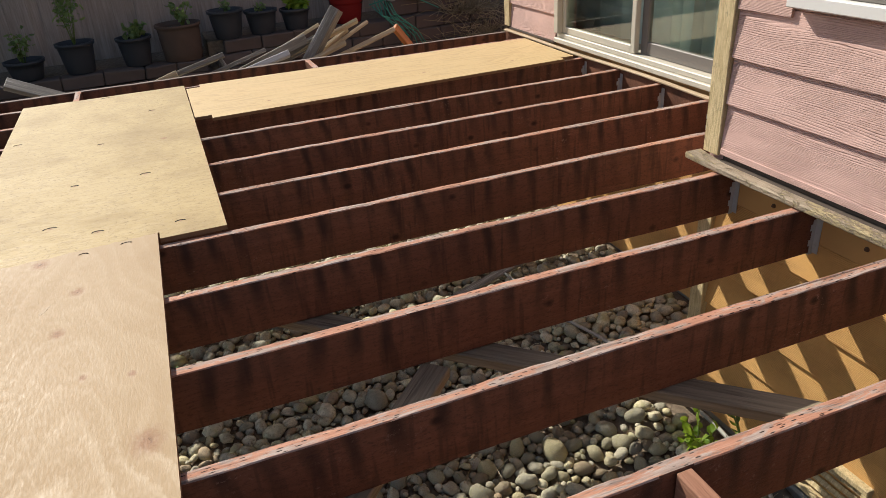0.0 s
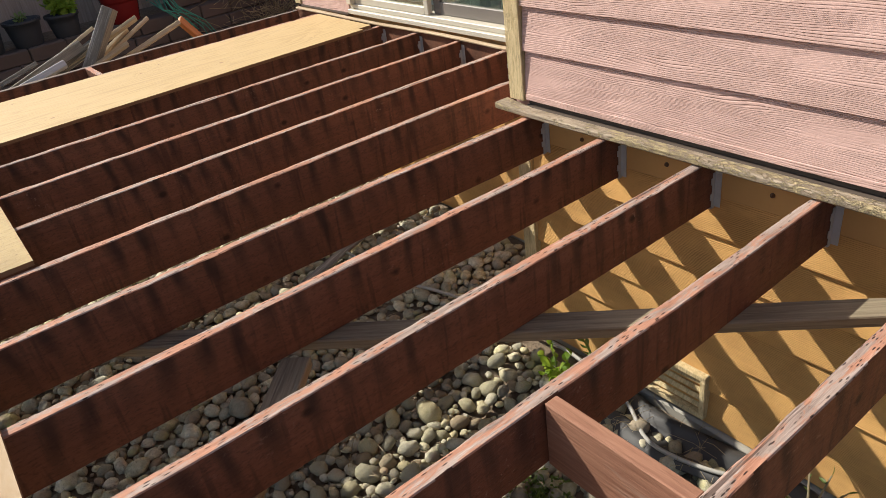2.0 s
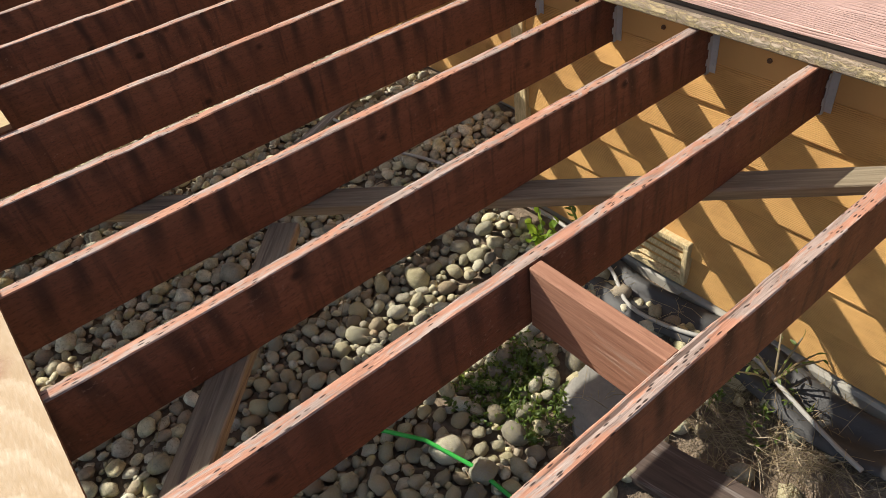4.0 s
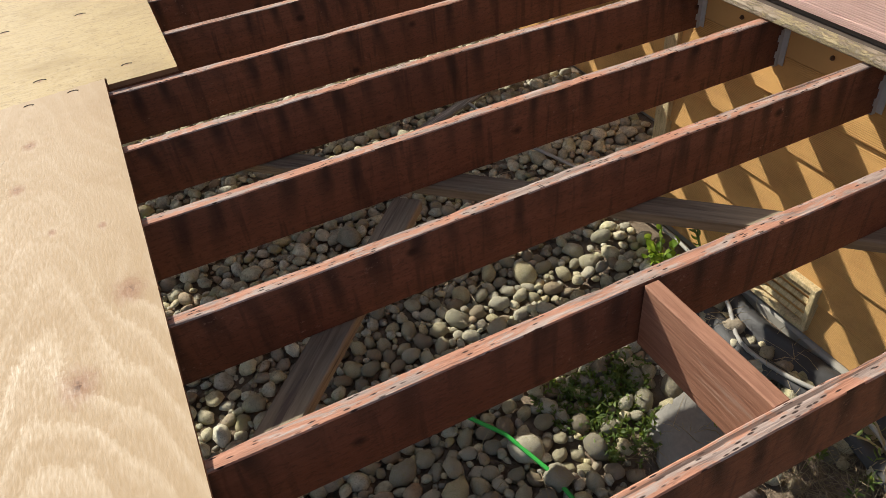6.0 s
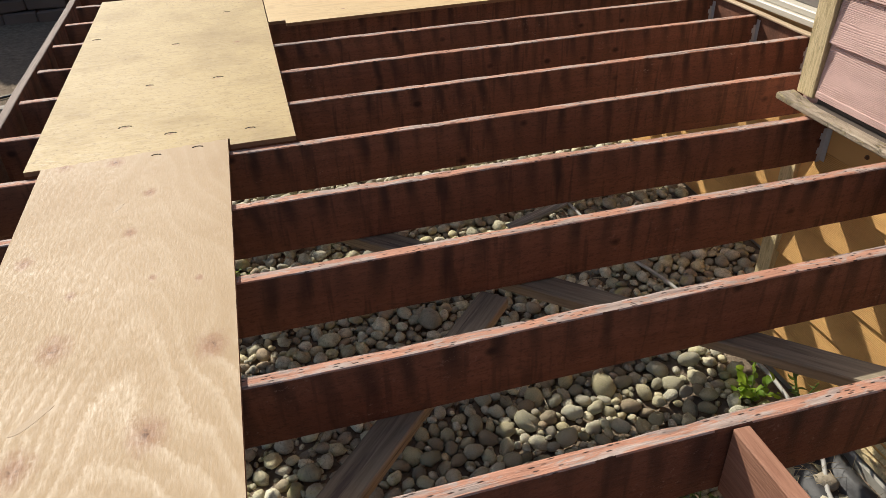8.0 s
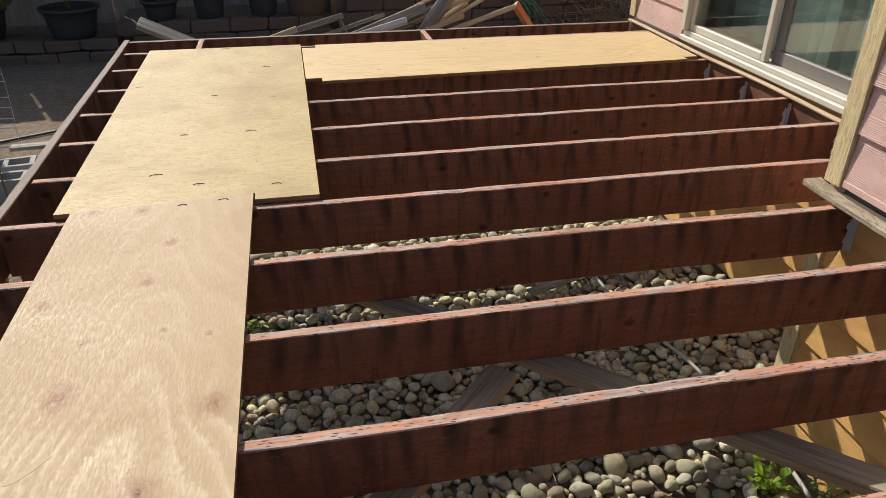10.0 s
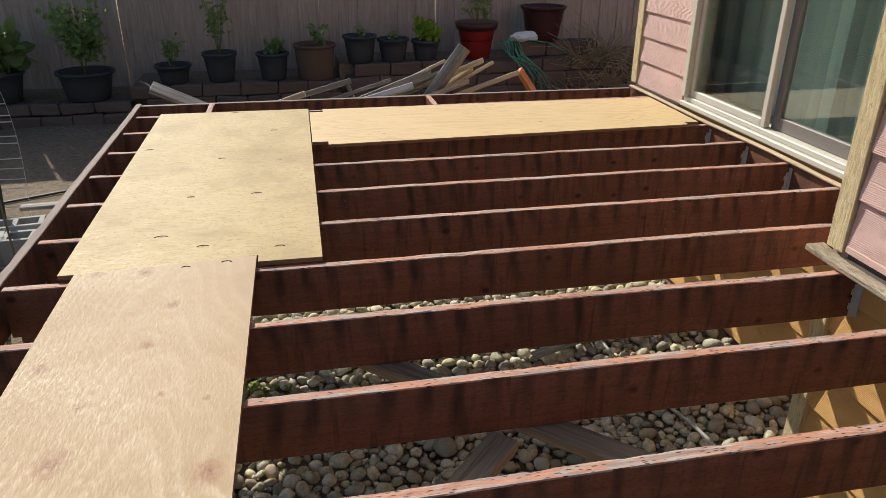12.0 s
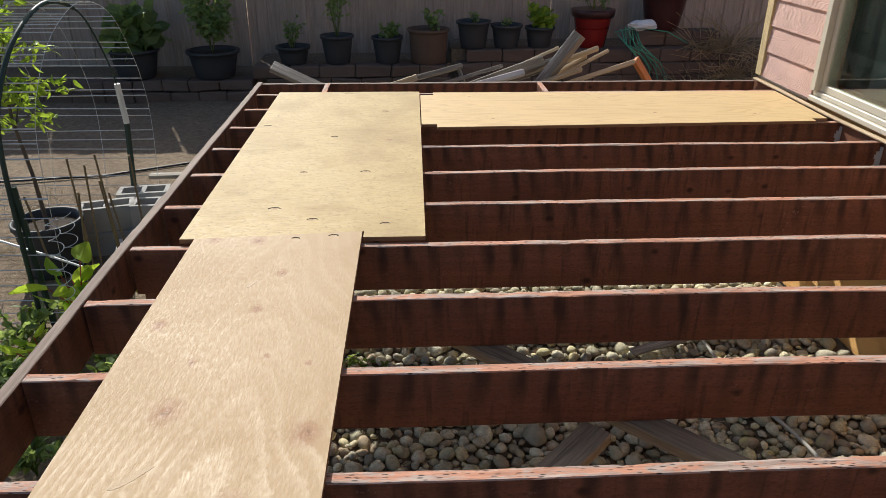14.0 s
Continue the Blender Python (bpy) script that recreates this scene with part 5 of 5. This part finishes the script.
stick((2.60, 3.8, -0.245), (2.50, 3.8, -0.28), 0.06, 0.05, M_WHITE, "white block of wood", 0, 0.9)

# ---- kitchen garden beside the deck ----
GX = -1.45
ARC = [(1.47, -1.24), (1.48, -0.72), (1.53, -0.05), (1.70, 0.25), (2.0, 0.48), (2.43, 0.60), (2.86, 0.49), (3.12, 0.20), (3.27, -0.10), (3.31, -0.42), (3.24, -0.85), (3.12, -1.24)]


arc = smooth_line([(GX, y, z) for y, z in ARC], 6)
tunnel = thing("trellis_arch", "arched galvanised wire panel trellis on green posts", "trellis")
for i in range(6):
    x = 0.19 - i * 0.42
    part("hoop_wire", tube([p + Vector((x - 0.02, 0, 0)) for p in arc], 0.0017, 4), M_WIRE, tunnel)
total = sum((b - a).length for a, b in zip(arc, arc[1:]))
step, run, k = 0.088, 0.0, 0
for a, b in zip(arc, arc[1:]):
    run += (b - a).length
    while k * step < run:
        sag = 0.006 * math.sin(k * 1.7)
        part("long_wire", tube([(GX + 0.17, a.y, a.z + sag), (GX - 1.1, a.y + 0.01, a.z - sag), (GX - 2.4, a.y, a.z)], 0.0036, 4), M_WIRE, tunnel)
        k += 1
part("pipe_hoop", tube([p + Vector((-0.03, -0.01, 0)) for p in arc[:36]], 0.015, 8), M_GREENPOST, tunnel, "dark green bent pipe", True)
part("pipe_hoop", tube([p + Vector((-0.03, -0.01, 0)) for p in arc[35:50]], 0.007, 8), M_GREENPOST, tunnel, smooth=True)
part("post", tube([(GX - 0.02, 3.13, -1.27), (GX - 0.02, 3.29, -0.42)], 0.024, 6), M_GREENPOST, tunnel, "dark green steel post")
part("post_tip", tube([(GX - 0.02, 3.29, -0.42), (GX - 0.03, 3.27, -0.10)], 0.025, 6), M_POSTTIP, tunnel, "white post tip")
part("post", tube([(GX + 0.02, 1.50, -1.27), (GX - 0.01, 1.50, -0.3)], 0.02, 6), M_GREENPOST, tunnel)

pot(-1.78, 0.46, -0.85, -1.245, 2.35, M_POT, "black plastic tub holding a young tree", taper=0.85)
tree = thing("young_tree", "young fruit tree with bright green leaves", "tree", at=(-1.78, 2.35, -1.0))
rng = random.Random(61)
trunk, crown = bmesh.new(), bmesh.new()
tube([(0, 0, 0), (-0.02, 0.01, 0.45), (-0.07, 0.02, 0.85), (-0.05, 0.02, 1.3), (-0.10, 0.02, 2.0)], 0.016, 7, trunk, 0.35)
for i in range(34):
    z0 = rng.uniform(0.78, 1.95)
    a = rng.uniform(0, 6.28)
    n = rng.uniform(0.15, 0.42)
    p = Vector((-0.05, 0.02, z0))
    q = p + Vector((math.cos(a) * n, math.sin(a) * n, rng.uniform(0.0, 0.25)))
    tube([p, (p + q) / 2 + Vector((0, 0, 0.05)), q], 0.006, 5, trunk, 0.4)
    for _ in range(22):
        c = p.lerp(q, rng.uniform(0.3, 1.1)) + Vector((rng.gauss(0, 0.03), rng.gauss(0, 0.03), rng.gauss(0, 0.03)))
        blade(crown, c, Vector((rng.gauss(0, 1), rng.gauss(0, 1), rng.gauss(-0.3, 0.6))), rng.uniform(0.05, 0.10), rng.uniform(0.02, 0.034), 0.35, rng)
part("trunk", trunk, M_BARK, tree)
part("crown", crown, M_BRIGHT, tree)


def cinder_block():
    """A hollow two-core block."""
    e = thing("cinder_block", "grey hollow concrete block stacked beside the deck", "block", "stacked concrete blocks")
    bm = bmesh.new()
    for x0, x1, y0, y1 in ((-0.195, 0.195, -0.095, -0.065), (-0.195, 0.195, 0.065, 0.095), (-0.195, -0.16, -0.0645, 0.0645), (0.16, 0.195, -0.0645, 0.0645), (-0.018, 0.018, -0.0645, 0.0645)):
        box(x0, x1, y0, y1, 0, 0.19, bm=bm)
    part("body", bm, M_CINDER, e)
    return e


first = cinder_block()
spots = [(-1.52, 2.66, 0, 12), (-1.10, 2.72, 0, 8), (-1.50, 2.95, 0, 5), (-1.08, 3.02, 0, 10), (-1.50, 2.70, 1, 16), (-1.12, 2.74, 1, 4), (-1.32, 3.0, 1, 9), (-0.72, 2.85, 0, 80), (-1.15, 2.42, 0, 14), (-0.80, 3.2, 0, 70)]
for i, (x, y, lvl, a) in enumerate(spots):
    m = pose(x, y, GROUND - 0.01 + 0.192 * lvl, 0, 0, a)
    if i == 0:
        first.matrix_basis = m
    else:
        copy_thing(first, m)
for (x0, y0, x1, y1, z) in ((-1.35, 3.25, -0.75, 3.3, -0.84), (-0.95, 3.05, -0.45, 2.98, -1.02)):
    b = obj("grey_board", timber(((x1 - x0) ** 2 + (y1 - y0) ** 2) ** 0.5, 0.09, 0.03, 0.003, 6, 0.004, x0 * 5), M_GREY)
    b.matrix_world = between((x0, y0, z), (x1, y1, z))
    tagged(b, "grey board lying on the concrete blocks", "board", "boards on the blocks")

rng = random.Random(71)
for x, y, h in ((-1.35, 2.0, 0.95), (-1.16, 2.05, 0.95), (-1.30, 1.75, 0.8), (-1.10, 1.9, 0.85), (-1.55, 1.9, 0.75), (-1.22, 2.3, 0.6), (-1.05, 2.2, 0.9), (-1.40, 2.2, 0.85)):
    tagged(obj("garden_stake", tube([(x, y, GROUND - 0.02), (x + rng.uniform(-0.08, 0.08), y + rng.uniform(-0.05, 0.05), GROUND + h)], 0.007, 6), M_BAMBOO), "thin brown garden stake", "stake", "garden stakes")
tagged(obj("pale_stick", tube([(-1.95, 2.0, -0.85), (-1.6, 1.9, -0.92), (-1.33, 1.85, -1.0)], 0.008, 6), M_POSTTIP), "pale stick leaning in the garden", "stick")


def spiral(x, y, z0, z1, r, turns):
    n = turns * 14
    return tube([(x + r * math.cos(6.283 * turns * i / n), y + r * math.sin(6.283 * turns * i / n), z0 + (z1 - z0) * i / n) for i in range(n + 1)], 0.0028, 4)


tagged(obj("spiral_stake", spiral(-1.18, 1.28, GROUND, -0.40, 0.035, 9), M_WIRE), "spiral wire plant stake", "stake")
tagged(obj("spiral_stake", spiral(-1.55, 2.15, GROUND, -0.72, 0.05, 5), M_WIRE), "spiral wire plant stake", "stake")

leafy_plant("chard", (-1.21, 1.45, GROUND), 0.46, 3, 0.16, 0.12, M_CHARD, M_STALK, "bright yellow-green chard with red stalks", 81, 0.35, 0, 9)
leafy_plant("chard", (-0.92, 1.75, GROUND), 0.36, 2, 0.14, 0.08, M_CHARD, M_STALK, "bright yellow-green chard with red stalks", 82, 0.4, 0, 7)
leafy_plant("chard", (-1.22, 0.95, GROUND), 0.30, 3, 0.09, 0.05, M_CHARD, M_STALK, "bright yellow-green chard with red stalks", 83, 0.5, 0, 8)
for i, (x, y, h) in enumerate(((-0.85, 1.25, 0.32), (-1.05, 0.60, 0.38), (-0.72, 0.75, 0.32), (-0.62, 0.25, 0.3), (-1.42, 0.85, 0.34), (-1.5, 1.25, 0.34), (-0.78, 2.05, 0.26), (-0.95, 0.2, 0.32), (-1.35, 0.4, 0.3))):
    leafy_plant("green_plant", (x, y, GROUND), h * 0.8, 12, 0.055, 0.035, M_DUSK if i % 3 else M_BRIGHT, M_LEAF, "leafy green vegetable plant beside the deck", 90 + i, 0.75, 1, 9)
weed_patch("weeds", [(-1.3, 1.5), (-0.9, 1.0), (-1.1, 0.5), (-0.7, 1.6), (-0.6, 0.5), (-1.5, 0.9)], M_LEAF, "low green growth in the garden bed", 7, 0.06, 0.03, 40, 0.16, 0.3)
straw("dry_grass", [(-1.9, 3.3, GROUND), (-1.2, 3.6, GROUND), (-0.7, 3.9, GROUND), (-2.4, 3.4, GROUND), (-2.2, 2.6, GROUND), (-0.5, 3.5, GROUND)], "dry grass on the sandy earth", 16, 70, 0.28, 0.4, 0.9)
tagged(obj("soaker_hose", tube([(-4.5, 3.9, GROUND + 0.02), (-3.2, 4.2, GROUND + 0.02), (-2.2, 4.35, GROUND + 0.02), (-1.4, 4.75, GROUND + 0.02), (-0.6, 4.9, GROUND + 0.02), (0.2, 4.8, GROUND + 0.02)], 0.012, 6), M_BLACK), "thin black hose across the earth", "hose")

# plants and small stones on the earth beside the footing
rng = random.Random(44)
for i in range(26):
    r = rng.uniform(0.02, 0.055)
    s = new("loose_stone", shapes[rng.randrange(14)])
    s.matrix_world = Matrix.Translation(on_bed(rng.uniform(2.1, 2.66), rng.uniform(-2.1, -1.0), 0.3 * r)) @ pose(0, 0, 0, rng.uniform(-20, 20), rng.uniform(-20, 20), rng.uniform(0, 360)) @ Matrix.Scale(r, 4)
    tagged(s, "rounded grey river stone on bare earth", "stone", "loose stones by the footing")
weed_patch("weeds", [(2.35, -1.62), (2.5, -1.9), (2.3, -1.4), (2.6, -1.6)], M_LEAF, "sparse green weeds beside the footing", 17, 0.03, 0.01, 14, 0.10, 0.12)
